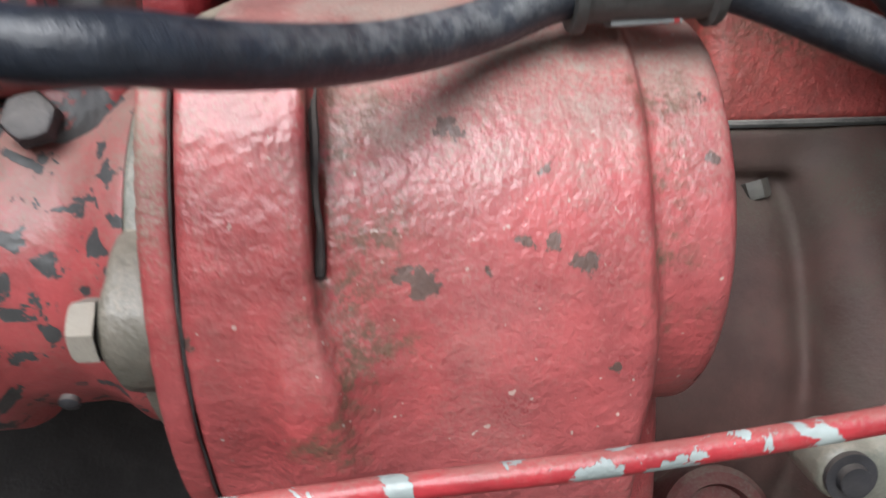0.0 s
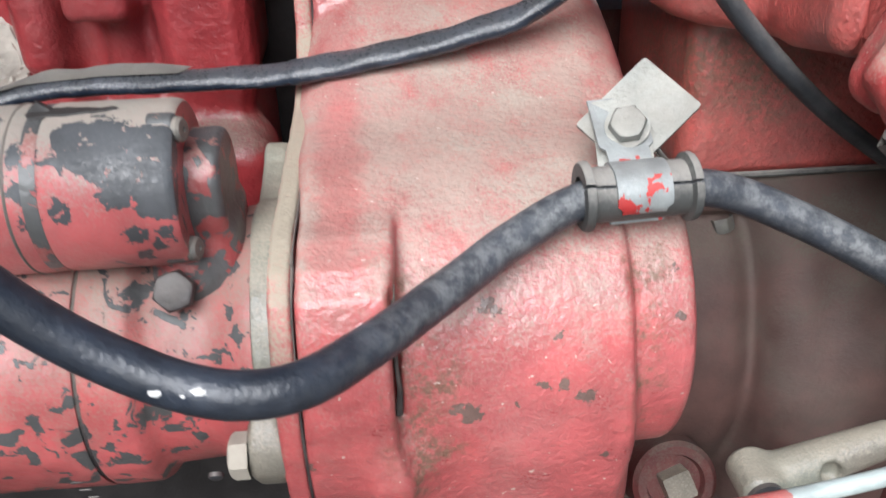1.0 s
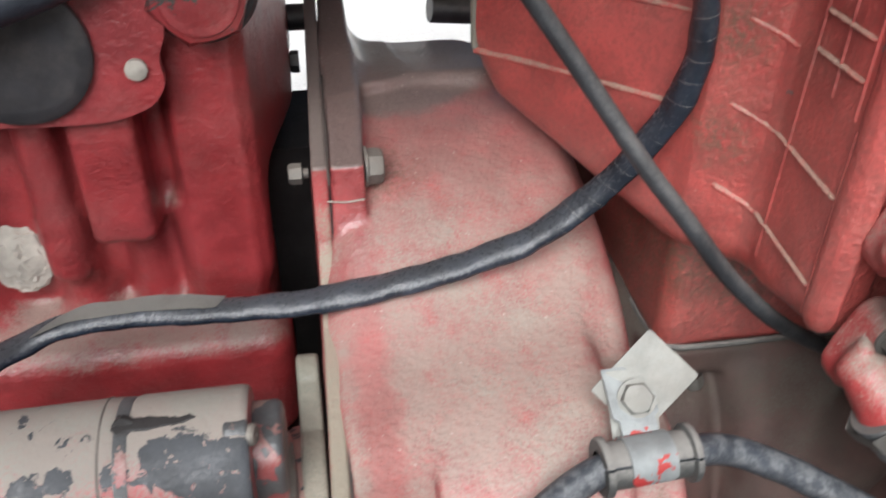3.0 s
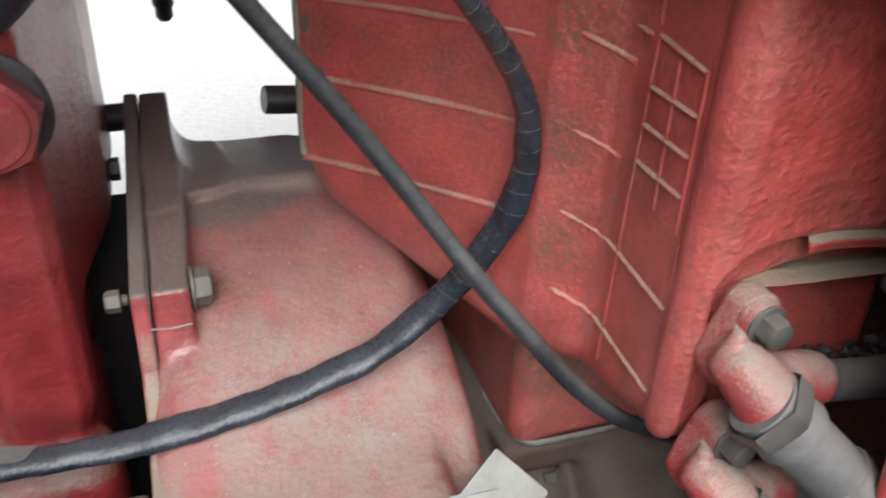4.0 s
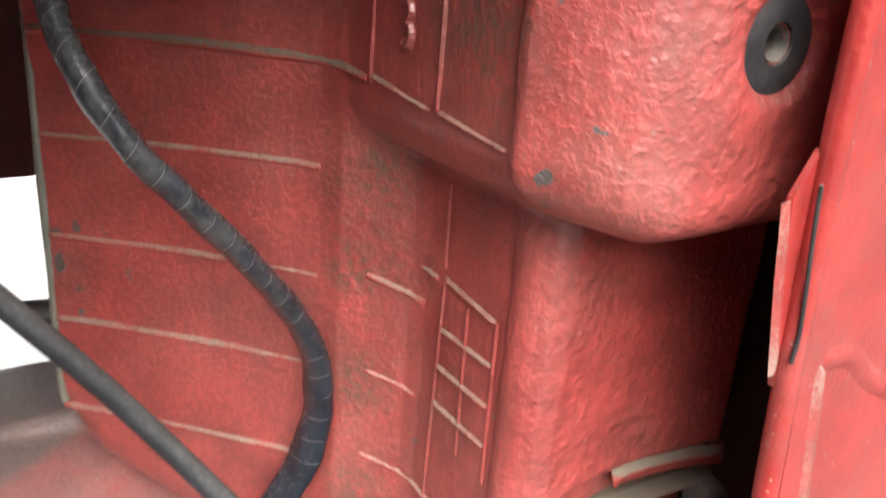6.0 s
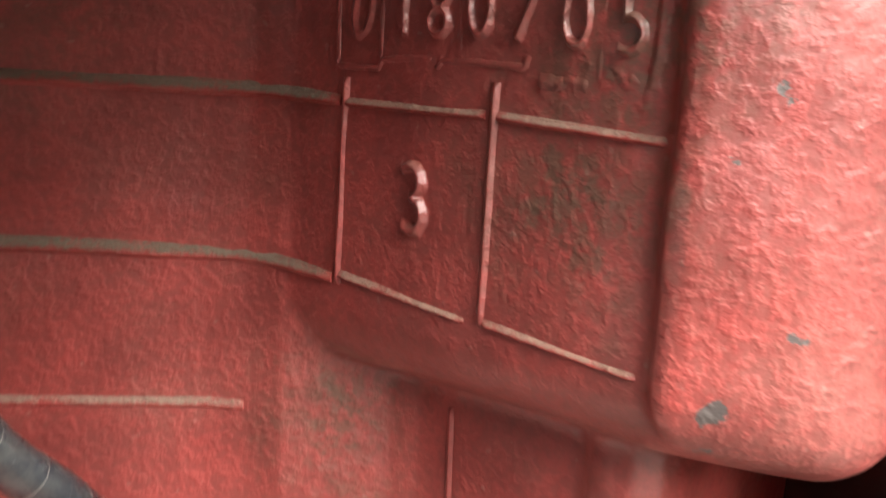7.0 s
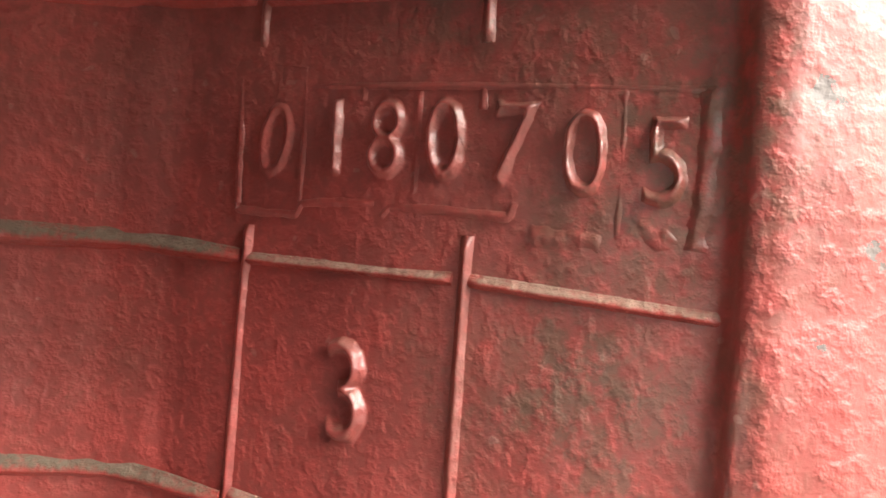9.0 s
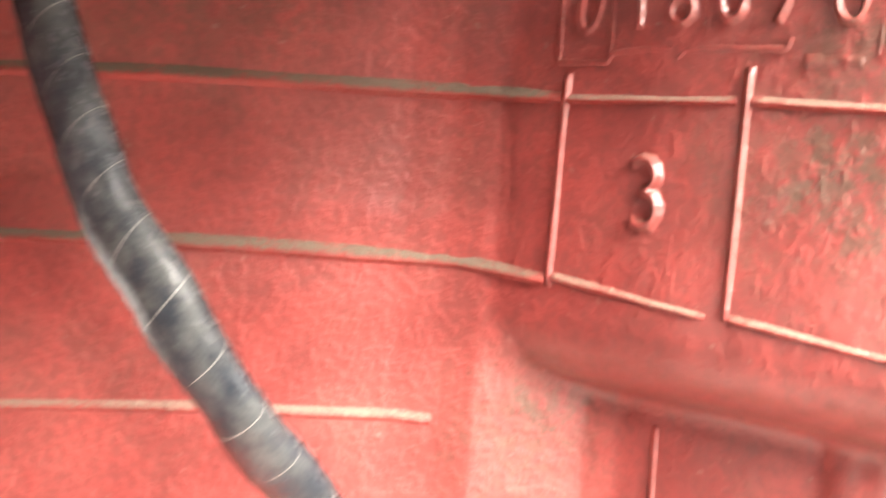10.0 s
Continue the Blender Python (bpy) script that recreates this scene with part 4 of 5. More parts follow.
def pan_field(x, y, z):
    d = f_box(x, y, z, (-0.46, 0.495, 0.42), (-0.034, 0.70, 0.815), 0.020)
    d = smin(d, f_box(x, y, z, (-0.46, 0.478, 0.770), (-0.034, 0.70, 0.795), 0.004), 0.006)
    return d + swell(x, y, z, 0.0006, 0.02, 21)


# added filler: its black paints the shade in the gap behind the block
part("gap_shade_filler", slab(rounded([(-0.07, 0.62), (0.004, 0.62), (0.004, 0.72), (-0.07, 0.72)], 0.004), Matrix.Translation((0, 0, 0.60)), 0.356, 0.004), grimy_shade_black, engine, "black filler painted as the shade behind the block")
# pan added below the block; part of its black is painted shade
part("oil_pan", nets(pan_field, (-0.40, 0.465, 0.41), (-0.02, 0.71, 0.83), 0.004), grimy_shade_black, engine, "grimy oil pan, also blackened for the shade under the starter")
bm = bmesh.new()
bmesh.ops.create_icosphere(bm, subdivisions=4, radius=1)
for v in bm.verts:
    k = 1 + 0.2 * noise.noise(v.co * 2.1) + 0.12 * noise.noise(v.co * 9)
    v.co = Vector((v.co.x * 0.0205 * k, v.co.y * 0.006 * (1 + 0.5 * noise.noise(v.co * 7)), v.co.z * 0.0235 * k))
bm.transform(Matrix.Translation((-0.1905, 0.5275, 0.942)))
part("paste_patch", bm, pale_sealant, engine, "blob of pale dried paste")

cover = thing("side_cover", (-0.13, 0.49, 1.09), "flat red side cover plate bolted to the engine", "cover plate")
outline = rounded([(-0.30, 1.0555), (-0.135, 1.0490), (-0.105, 1.0500), (-0.086, 1.0570), (-0.0775, 1.0690), (-0.0800, 1.0830), (-0.0740, 1.0950), (-0.0740, 1.25), (-0.30, 1.25)], 0.010)
XZ = Matrix(((1, 0, 0, 0), (0, 0, -1, 0), (0, 1, 0, 0), (0, 0, 0, 1)))
part("plate", slab(outline, Matrix.Translation((0, 0.494, 0)) @ XZ, 0.007, 0.0012), engine_red, cover)
part("disc", turned([(0, 0.0385), (0.004, 0.0385), (0.0055, 0.0365), (0.0060, 0.030), (0.0052, 0.016), (0.0058, 0.006), (0.0058, 0)], (-0.1480, 0.487, 1.0915), (0, -1, 0), 64), dark_steel, cover, "dark round metal disc")
part("screw", turned([(0, 0.0056), (0.003, 0.0056), (0.0042, 0.004), (0.0045, 0)], (-0.0910, 0.487, 1.0785), (0, -1, 0), 24), pale_sealant, cover, "small screw dabbed with white paint")
plug_red = cast_paint("chipped_red_plug_paint", RED_DEEP, dust=0.35, chip=0.35, lump=0.4, primer=(0.05, 0.045, 0.042), chip_scale=65, haze=0.2)
plug = thing("core_plug", (-0.0555, 0.49, 1.115), "large red hexagon plug with chipped edges", "plug")
part("washer", turned([(-0.004, 0), (-0.004, 0.0285), (0.002, 0.0290), (0.004, 0.027), (0.004, 0)], (-0.0550, 0.500, 1.1150), (0.06, -1, 0.05)), dark_steel, plug)
part("head", hexed((-0.0555, 0.498, 1.1150), (0.06, -1, 0.05), 0.0465, 0.020, spin=12), plug_red, plug)
part("raised_face", turned([(0, 0), (0, 0.0195), (0.0010, 0.0190), (0.0013, 0.0170), (0.0009, 0.0155), (0.0013, 0.0140), (0.0013, 0)], Vector((-0.0555, 0.498, 1.1150)) + Vector((0.06, -1, 0.05)).normalized() * 0.0199, (0.06, -1, 0.05)), plug_red, plug)

# ---------- starter motor and solenoid ----------
starter = thing("starter_motor", (-0.10, 0.365, 0.775), "red starter motor with flaking paint, bolted to the flange", "starter motor")
SC = (0.365, 0.8400)
part("barrel", turned([(0, 0), (0, 0.062), (0.004, 0.0665), (0.118, 0.0672), (0.1195, 0.0665), (0.1195, 0)], (-0.2215, *SC), (1, 0, 0), 72), starter_red, starter)
part("joint_line", turned([(0, 0), (0, 0.0655), (0.002, 0.0655), (0.002, 0)], (-0.1022, *SC), (1, 0, 0), 64), seam_black, starter, "dark gap between barrel and nose")
part("nose", turned([(0, 0), (0, 0.0664), (0.0012, 0.0672), (0.019, 0.0668), (0.022, 0.0655), (0.025, 0.0610), (0.029, 0.0590), (0.050, 0.0575), (0.060, 0.0600), (0.068, 0.066), (0.074, 0.067), (0.074, 0)], (-0.1000, *SC), (1, 0, 0), 72), starter_red, starter)


def mount_field(x, y, z):
    def link(a, b, ra, rb):
        return f_rod(0 * x, y, z, (0, *a), (0, *b), ra, rb)
    flat = np.minimum(np.minimum(np.hypot(y - 0.368, z - 0.838) - 0.070, link((0.365, 0.838), (0.303, 0.836), 0.068, 0.026)), link((0.372, 0.846), (0.436, 0.893), 0.062, 0.020))
    d = smax(flat, np.abs(x + 0.0208) - 0.0066, 0.003)
    boss = f_drum(x, y, z, 0.2885, 0.8365, 0.0120, -0.0285, -0.012, 0.002)
    return smin(d, boss, 0.005) + swell(x, y, z, 0.0003, 0.012, 11)


part("mounting_flange", nets(mount_field, (-0.042, 0.255, 0.75), (-0.0105, 0.47, 0.925), 0.0017), dusty_iron, starter, "bare dusty mounting flange")
bolt("mounting_bolt", (-0.0285, 0.2825, 0.8375), (-1, 0, 0), 0.0175, 0.0085, "dusty hexagon mounting bolt", bare_metal("dusty_bolt", (0.42, 0.39, 0.33), 0.6, 0.6, 0.3), parent=starter, spin=10)
bolt("cover_bolt", (-0.0580, 0.3280, 0.8930), (0.05, -0.86, 0.50), 0.0165, 0.007, "grey hexagon bolt under the solenoid", dark_steel, parent=starter, spin=15)
part("small_screw", turned([(0, 0.0035), (0.002, 0.0035), (0.003, 0.002), (0.003, 0)], (-0.0518, 0.3085, 0.8035), (0, -0.84, -0.54), 16), dark_steel, starter)
for i in range(3):
    part("stamped_mark", slab(rounded([(0, 0), (0.0055, 0), (0.0055, 0.0022), (0, 0.0022)], 0.0006, 2), frame_of((-0.1175 + 0.0015 * i, 0.3085 + 0.0028 * i, 0.8045 - 0.0075 * i), (0, -0.84 + 0.05 * i, -0.54 - 0.06 * i)), 0.0006, 0), dark_steel, starter)
OC = (0.3485, 0.9355)
solenoid = part("solenoid", turned([(0, 0), (0, 0.031), (0.004, 0.0350), (0.098, 0.0358), (0.1005, 0.0359), (0.1065, 0.0356), (0.1090, 0.0345), (0.1110, 0.0341), (0.1130, 0.0349), (0.1150, 0.0357), (0.1610, 0.0356), (0.1635, 0.0350), (0.1648, 0.0338), (0.165, 0)], (-0.2120, *OC), (1, 0, 0), 96), solenoid_red, starter, "solenoid drum with peeling red paint over dark steel")
part("band", turned([(0, 0), (0, 0.0352), (0.0015, 0.0354), (0.0055, 0.0354), (0.0070, 0.0351), (0.0070, 0)], (-0.1060, *OC), (1, 0, 0), 96), cap_paint, solenoid, "dark bared band beside the seam")
part("seam", turned([(0, 0), (0, 0.0359), (0.0007, 0.0364), (0.0014, 0.0359), (0.0014, 0)], (-0.1118, *OC), (1, 0, 0), 96), steel, solenoid)


def cap_field(x, y, z):
    d = smax(f_drum(x, y, z, 0.3560, 0.9310, 0.0245, -0.062, -0.0315, 0.005), f_box(x, y, z, (-0.062, 0.3320, 0.90), (-0.0315, 0.39, 0.9545), 0.005), 0.004)
    d = smin(d, f_box(x, y, z, (-0.060, 0.3380, 0.8850), (-0.0310, 0.385, 0.9200), 0.007), 0.006)
    d = smin(d, f_rod(x, y, z, (-0.052, 0.352, 0.89), (-0.042, 0.358, 0.868), 0.022, 0.026), 0.012)
    for sy, sz in ((0.3385, 0.9635), (0.3275, 0.9145)):
        d = smin(d, f_drum(x, y, z, sy, sz, 0.0065, -0.058, -0.0470, 0.0015), 0.002)
    return d + swell(x, y, z, 0.0003, 0.01, 13)


part("end_cap", nets(cap_field, (-0.07, 0.305, 0.835), (-0.022, 0.40, 0.975), 0.0016), cap_paint, starter, "dark domed end cap of the solenoid")
for sy, sz in ((0.3370, 0.9635), (0.3262, 0.9145)):
    part("cap_screw", turned([(0, 0.0052), (0.0022, 0.0052), (0.0034, 0.0042), (0.0036, 0.0012), (0.0026, 0.0010), (0.0026, 0)], (-0.0470, sy, sz), (1, -0.25, 0.1), 20), steel, starter)
bm, rings = bmesh.new(), []
for i in range(9):
    ring = []
    for k in range(17):
        half = (8.5 - 6 * k / 16 + 3.2 * noise.noise(Vector((i * 0.2, k * 0.9, 3)))) * (0.3 if k in (0, 16) else 1)
        a = radians(83 + half * (i / 4 - 1))
        r = 0.0356 + (0.0 if i in (0, 8) or k in (0, 16) else 0.0006 + 0.0035 * max(0, 1 - abs(k - 2) / 2) * (i > 4))
        ring.append(bm.verts.new((-0.1060 + 0.036 * k / 16 + 0.002 * noise.noise(Vector((i, k, 1)) * 0.8), OC[0] - r * math.cos(a), OC[1] + r * math.sin(a))))
    rings.append(ring)
for a, b in zip(rings, rings[1:]):
    for k in range(16):
        bm.faces.new((a[k], a[k + 1], b[k + 1], b[k]))
part("oil_stain", bm, grimy_shade_black, starter, "oily black patch on top of the solenoid")

# ---------- hoses and cables ----------
hose = part("rubber_hose", tube([(-0.190, 0.255, 1.098), (-0.160, 0.243, 1.066), (-0.1324, 0.232, 1.034), (-0.1155, 0.227, 1.010), (-0.0955, 0.226, 0.980), (-0.0769, 0.227, 0.9545), (-0.0580, 0.2265, 0.9370), (-0.0353, 0.2230, 0.9250), (-0.0150, 0.2195, 0.9210), (0.0050, 0.2240, 0.9195), (0.0250, 0.2445, 0.9165), (0.0540, 0.2770, 0.9155), (0.0830, 0.3040, 0.9200), (0.1080, 0.3150, 0.9285), (0.1250, 0.3175, 0.9325), (0.1500, 0.3185, 0.9335), (0.1680, 0.3210, 0.9315), (0.1880, 0.3230, 0.9250), (0.2160, 0.3170, 0.9130), (0.2450, 0.3060, 0.8990), (0.2850, 0.2940, 0.8760), (0.3300, 0.285, 0.846)], 0.0080, 24, 10, rough=0.02), hose_rubber)
for at, size in (((-0.0375, 0.2160, 0.9272), 0.0028), ((-0.0290, 0.2150, 0.9258), 0.0021), ((-0.0245, 0.2146, 0.9272), 0.0024)):
    bm = bmesh.new()
    bmesh.ops.create_icosphere(bm, subdivisions=3, radius=1)
    for v in bm.verts:
        k = 1 + 0.6 * noise.noise(v.co * 2.3 + Vector(at) * 90)
        v.co = Vector((v.co.x * size * k, v.co.y * 0.0008, v.co.z * size * 0.5 * k))
    bm.transform(Matrix.Translation(at) @ pose(0, 0, 0, -28, 8, -6))
    part("paint_fleck", bm, white_paint, hose, "fleck of white paint")
tagged(hose, "thick black rubber hose sagging across the housing", "hose")
conduit = part("taped_conduit", tube([(-0.206, 0.335, 0.905), (-0.2109, 0.375, 0.9330), (-0.2050, 0.4000, 0.9420), (-0.1926, 0.4200, 0.9430), (-0.1755, 0.4440, 0.9390), (-0.150, 0.4550, 0.9430), (-0.110, 0.455, 0.9455), (-0.073, 0.4510, 0.9465), (-0.035, 0.449, 0.9470), (0.000, 0.4480, 0.9500), (0.040, 0.4480, 0.9560), (0.085, 0.4520, 0.9640), (0.120, 0.4560, 0.9750), (0.152, 0.4565, 1.0000), (0.174, 0.4520, 1.0300), (0.1870, 0.4460, 1.0600), (0.1915, 0.4420, 1.0920), (0.1855, 0.4390, 1.1220), (0.1680, 0.4345, 1.1530), (0.1450, 0.4310, 1.1820), (0.1230, 0.4290, 1.2070), (0.1080, 0.4310, 1.2260), (0.0980, 0.4390, 1.2450), (0.0935, 0.4500, 1.2610), (0.0915, 0.4660, 1.2850), (0.091, 0.485, 1.320)], lambda s: 0.0072 if s > 0.30 else 0.0064, 20, 12, wrap=0.0125, rough=0.18, flat=0.26), tape_black)
tagged(conduit, "cable loom wound with black tape", "cable loom")
bm, rows = bmesh.new(), []
for i in range(31):
    x = -0.168 + 0.100 * i / 30
    y, z = np.interp(x, (-0.1755, -0.150, -0.110, -0.073), (0.444, 0.455, 0.455, 0.451)), np.interp(x, (-0.1755, -0.150, -0.110, -0.073), (0.939, 0.943, 0.9455, 0.9465))
    lift = (0.0035 + 0.003 * noise.noise(Vector((x * 60, 1, 0)))) * min(1, 0.15 + 4 * i / 30, 0.15 + 4 * (30 - i) / 30)
    rows.append([bm.verts.new((x + 0.002 * k, y - 0.0035 + 0.003 * k + 0.001 * noise.noise(Vector((x * 90, k, 2))), z + 0.0052 + lift * k / 3)) for k in range(4)])
for a, b in zip(rows, rows[1:]):
    for k in range(3):
        bm.faces.new((a[k], b[k], b[k + 1], a[k + 1]))
bmesh.ops.solidify(bm, geom=bm.faces[:], thickness=0.0005)
part("torn_tape", bm, rubber("dusty_torn_tape", (0.05, 0.05, 0.048), dust=0.8, rough=0.6), conduit, "torn dusty flap of tape")
cable = part("control_cable", tube([(0.018, 0.452, 1.230), (0.050, 0.4480, 1.1850), (0.0965, 0.4380, 1.1260), (0.1345, 0.4220, 1.0740), (0.1560, 0.4080, 1.0440), (0.1780, 0.3960, 1.0170), (0.205, 0.3900, 0.9830), (0.2380, 0.3910, 0.9500), (0.275, 0.400, 0.920), (0.320, 0.412, 0.890), (0.372, 0.430, 0.868)], 0.0049, 16, 12), cable_grey)
tagged(cable, "thin dusty black control cable sloping past the gearbox", "cable")
top_hose = part("upper_hose", tube([(-0.30, 0.44, 1.085), (-0.200, 0.452, 1.108), (-0.120, 0.470, 1.128), (-0.060, 0.500, 1.150), (-0.025, 0.530, 1.175), (0.00, 0.56, 1.21)], 0.0105, 20, 10), hose_rubber)
tagged(top_hose, "black hose along the engine's upper side", "hose")

# ---------- hose clip ----------
clip = thing("hose_clip", (0.139, 0.335, 0.93), "zinc pipe clip with rubber sleeve holding the hose", "hose clip")
CA, CW = Vector((0.1390, 0.3182, 0.9330)), Vector((1, 0.03, 0.03)).normalized()
for half in (1, -1):
    bm = turned([(-0.0240, 0.0083), (-0.0240, 0.0140), (-0.0230, 0.0147), (-0.0205, 0.0147), (-0.0196, 0.0117), (0.0196, 0.0117), (0.0205, 0.0145), (0.0230, 0.0145), (0.0240, 0.0138), (0.0240, 0.0083)], CA, CW, 40)
    cutn = Vector((0.0, 0.62, 0.78)) * half
    bmesh.ops.bisect_plane(bm, geom=bm.verts[:] + bm.edges[:] + bm.faces[:], plane_co=CA + cutn * 0.0007, plane_no=-cutn, clear_outer=True)
    part("rubber_sleeve", bm, sleeve_rubber, clip, "split rubber sleeve")
PN = Vector((-0.20, -0.70, 0.68)).normalized()
BC = Vector((0.1395, 0.3400, 0.9530))
fr = frame_of(CA, CW)
upn = fr.to_3x3().inverted() @ PN
base = math.atan2(upn.y, upn.x)
local_b = fr.inverted() @ (BC - PN * 0.0030)
seg = 36
strap = [Vector((0.0124 * math.cos(a), 0.0124 * math.sin(a), 0)) for a in (base + radians(62) - radians(306) * i / seg for i in range(seg + 1))]
up_d = Vector((local_b.x - strap[0].x, local_b.y - strap[0].y, 0)).normalized()
tongue = [Vector((local_b.x, local_b.y, 0)) + up_d * 0.0165, Vector((local_b.x, local_b.y, 0)) + up_d * 0.004, Vector((local_b.x, local_b.y, 0)) - up_d * 0.008, Vector((local_b.x, local_b.y, 0)) - up_d * 0.0105]
line = tongue + strap
bm = bmesh.new()
rings = []
for i, p in enumerate(line):
    way = (line[min(i + 1, len(line) - 1)] - line[max(i - 1, 0)]).normalized()
    out = Vector((way.y, -way.x, 0))
    wide = 0.0118 if i < 3 else (0.0092 if i < 6 else 0.0114)
    rings.append([bm.verts.new(fr @ Vector((p.x + out.x * s, p.y + out.y * s, w))) for s, w in ((0.0007, -wide), (0.0007, wide), (-0.0007, wide), (-0.0007, -wide))])
for a, b in zip(rings, rings[1:]):
    for k in range(4):
        bm.faces.new((a[k], a[(k + 1) % 4], b[(k + 1) % 4], b[k]))
bm.faces.new(rings[0][::-1]), bm.faces.new(rings[-1])
part("strap", bm, zinc_paint, clip, "zinc strap with red paint left on it")
part("bolt", hexed(BC, PN, 0.0142, 0.0062, spin=12), zinc, clip)
part("bolt_washer", turned([(-0.001, 0), (-0.001, 0.0096), (0.0006, 0.0096), (0.0006, 0)], BC, PN), zinc, clip)
sq = frame_of(BC - PN * 0.0085 + Vector((0.0058, 0.0040, 0.0058)), PN, up=(0.62, 0.42, 0.66)) @ pose(0, 0, 0, 0, 0, -11)
part("square_plate", slab(rounded([(-0.0165, -0.0215), (0.0165, -0.0215), (0.0165, 0.0215), (-0.0165, 0.0215)], 0.0015, 2), sq, 0.0028, 0.0005), zinc, clip, "square dull zinc plate set cornerwise")
part("back_tongue", slab(rounded([(-0.0118, -0.020), (0.0118, -0.020), (0.0118, 0.0145), (-0.0118, 0.0145)], 0.002, 2), frame_of(BC - PN * 0.0052 + Vector((-0.0022, 0.0, 0.0)), PN, up=(0.0, 0.68, 0.70)), 0.0014, 0.0004), zinc, clip)
part("spacer", turned([(-0.024, 0), (-0.024, 0.008), (-0.008, 0.008), (-0.008, 0)], BC, PN), zinc, clip)

# ---------- pipe elbows on the gearbox side ----------
def elbow(at, label):
    """A red cast elbow: bolted lug, body, sleeve and the grey pipe that leaves it; at is the bolt's seat."""
    root = thing("pipe_elbow", at, label, "pipe elbow", "pipe elbows on the gearbox")
    at = Vector(at)

    def field(x, y, z):
        p = (x - at.x, y - at.y, z - at.z)
        d = f_rod(*p, (-0.0090, -0.008, -0.0190), (-0.002, -0.0210, -0.0290), 0.0130, 0.0155)
        lug = smax(f_rod(p[0], 0 * p[1], p[2], (0.001, 0, -0.001), (-0.0060, 0, -0.0240), 0.0118, 0.0130), np.abs(p[1] - 0.008) - 0.0080, 0.004)
        d = smin(d, lug, 0.006)
        d = smin(d, f_rod(*p, (-0.002, -0.010, -0.026), (0.034, -0.004, -0.037), 0.0130, 0.0130), 0.005)
        d = smin(d, f_rod(*p, (-0.0120, -0.003, -0.005), (-0.0175, -0.004, -0.0180), 0.0040, 0.0046), 0.004)
        return d + swell(x, y, z, 0.0004, 0.008, 17)

    part("body", nets(field, at + Vector((-0.048, -0.056, -0.062)), at + Vector((0.066, 0.045, 0.036)), 0.0017), elbow_red, root)
    wb = Vector((0.06, -1, -0.04)).normalized()
    bolt("lug_bolt", at + wb * 0.0050, wb, 0.0132, 0.0090, "grey hexagon bolt", dull_bolt, parent=root, washer=0.0098, spin=8)
    part("bolt_collar", turned([(-0.002, 0), (-0.002, 0.0105), (0.0035, 0.0100), (0.0042, 0.0090), (0.0042, 0)], at, wb), elbow_red, root)
    w2 = Vector((0.65, -0.36, -0.64)).normalized()
    a = at + Vector((-0.0075, -0.0205, -0.0265))
    part("union_nut", hexed(a + w2 * 0.001, w2, 0.0345, 0.0125, spin=20), dull_bolt, root, "worn hexagon union nut")
    part("sleeve", turned([(0.0, 0), (0.0, 0.0160), (0.002, 0.0165), (0.012, 0.0165), (0.0135, 0.0168), (0.019, 0.0168), (0.0205, 0.0172), (0.023, 0.0166), (0.023, 0)], a, w2), pipe_grey, root, "grey union sleeve")
    part("pipe", tube([a + w2 * 0.020, a + w2 * 0.05, a + w2 * 0.09, a + w2 * 0.15 + Vector((0, 0.0, -0.01))], 0.0146, 22, 8), pipe_grey, root, "grey dusty pipe")
    part("pipe_ring", turned([(0, 0.0140), (0.001, 0.0158), (0.005, 0.0158), (0.006, 0.0140)], a + w2 * 0.052, w2), pipe_grey, root)
    part("branch_pipe", tube([at + Vector((0.030, -0.004, -0.037)), at + Vector((0.0535, 0.003, -0.049)), at + Vector((0.080, 0.004, -0.0545)), at + Vector((0.115, 0.004, -0.0585))], 0.0104, 16, 6), pipe_grey, root, "dusty branch pipe")
    return root


elbow_red = cast_paint("dusty_red_elbow_paint", (0.42, 0.05, 0.05), dust=0.8, settle=(0.05, 0.95), lump=0.5, haze=0.3, specks=0.6)
dull_bolt = bare_metal("dull_dusty_bolt_steel", (0.13, 0.127, 0.118), dust=0.28, rough=0.5, metal=0.4)
pipe_grey = bare_metal("dusty_grey_pipe", (0.155, 0.162, 0.165), dust=0.38, rough=0.6, metal=0.2)
elbow((0.2495, 0.3220, 1.0635), "dusty red pipe elbow bolted to the gearbox side")
elbow((0.2495, 0.3220, 0.9955), "lower dusty red pipe elbow beside the gearbox corner")
bolt("recess_bolt", (0.3500, 0.341, 1.054), (-0.2, -1, 0.1), 0.016, 0.012, "dusty bolt in the gearbox recess", washer=0.010)

# ---------- red cover panel beside the gearbox ----------
crease_dust = cast_paint("dusty_crease_in_red_paint", (0.46, 0.07, 0.06), dust=0.5, lump=0.4, tint=(0.42, 0.33, 0.27), haze=1.0)
panel = thing("cover_panel", (0.33, 0.27, 0.9), "red sheet metal cover panel with folded edge", "panel")
PM = Matrix(((1, 0, 0, 0.2580), (0, 0, -1, 0.2640), (0, 1, 0, 1.2600), (0, 0, 0, 1)))
bm = slab(rounded([(0.004, 0.20), (0.25, 0.20), (0.25, -0.42), (0.048, -0.42), (0.026, -0.20), (0.003, 0.0)], 0.004, 3), PM, 0.003, 0.001)
part("sheet", bm, cover_red, panel)
part("folded_edge", tube([(0.2620, 0.2640, 1.4600), (0.2613, 0.2640, 1.2650), (0.2790, 0.2640, 1.0660), (0.2960, 0.2640, 0.940), (0.310, 0.2640, 0.84)], 0.0042, 14, 8), cover_red, panel, "rounded folded edge")
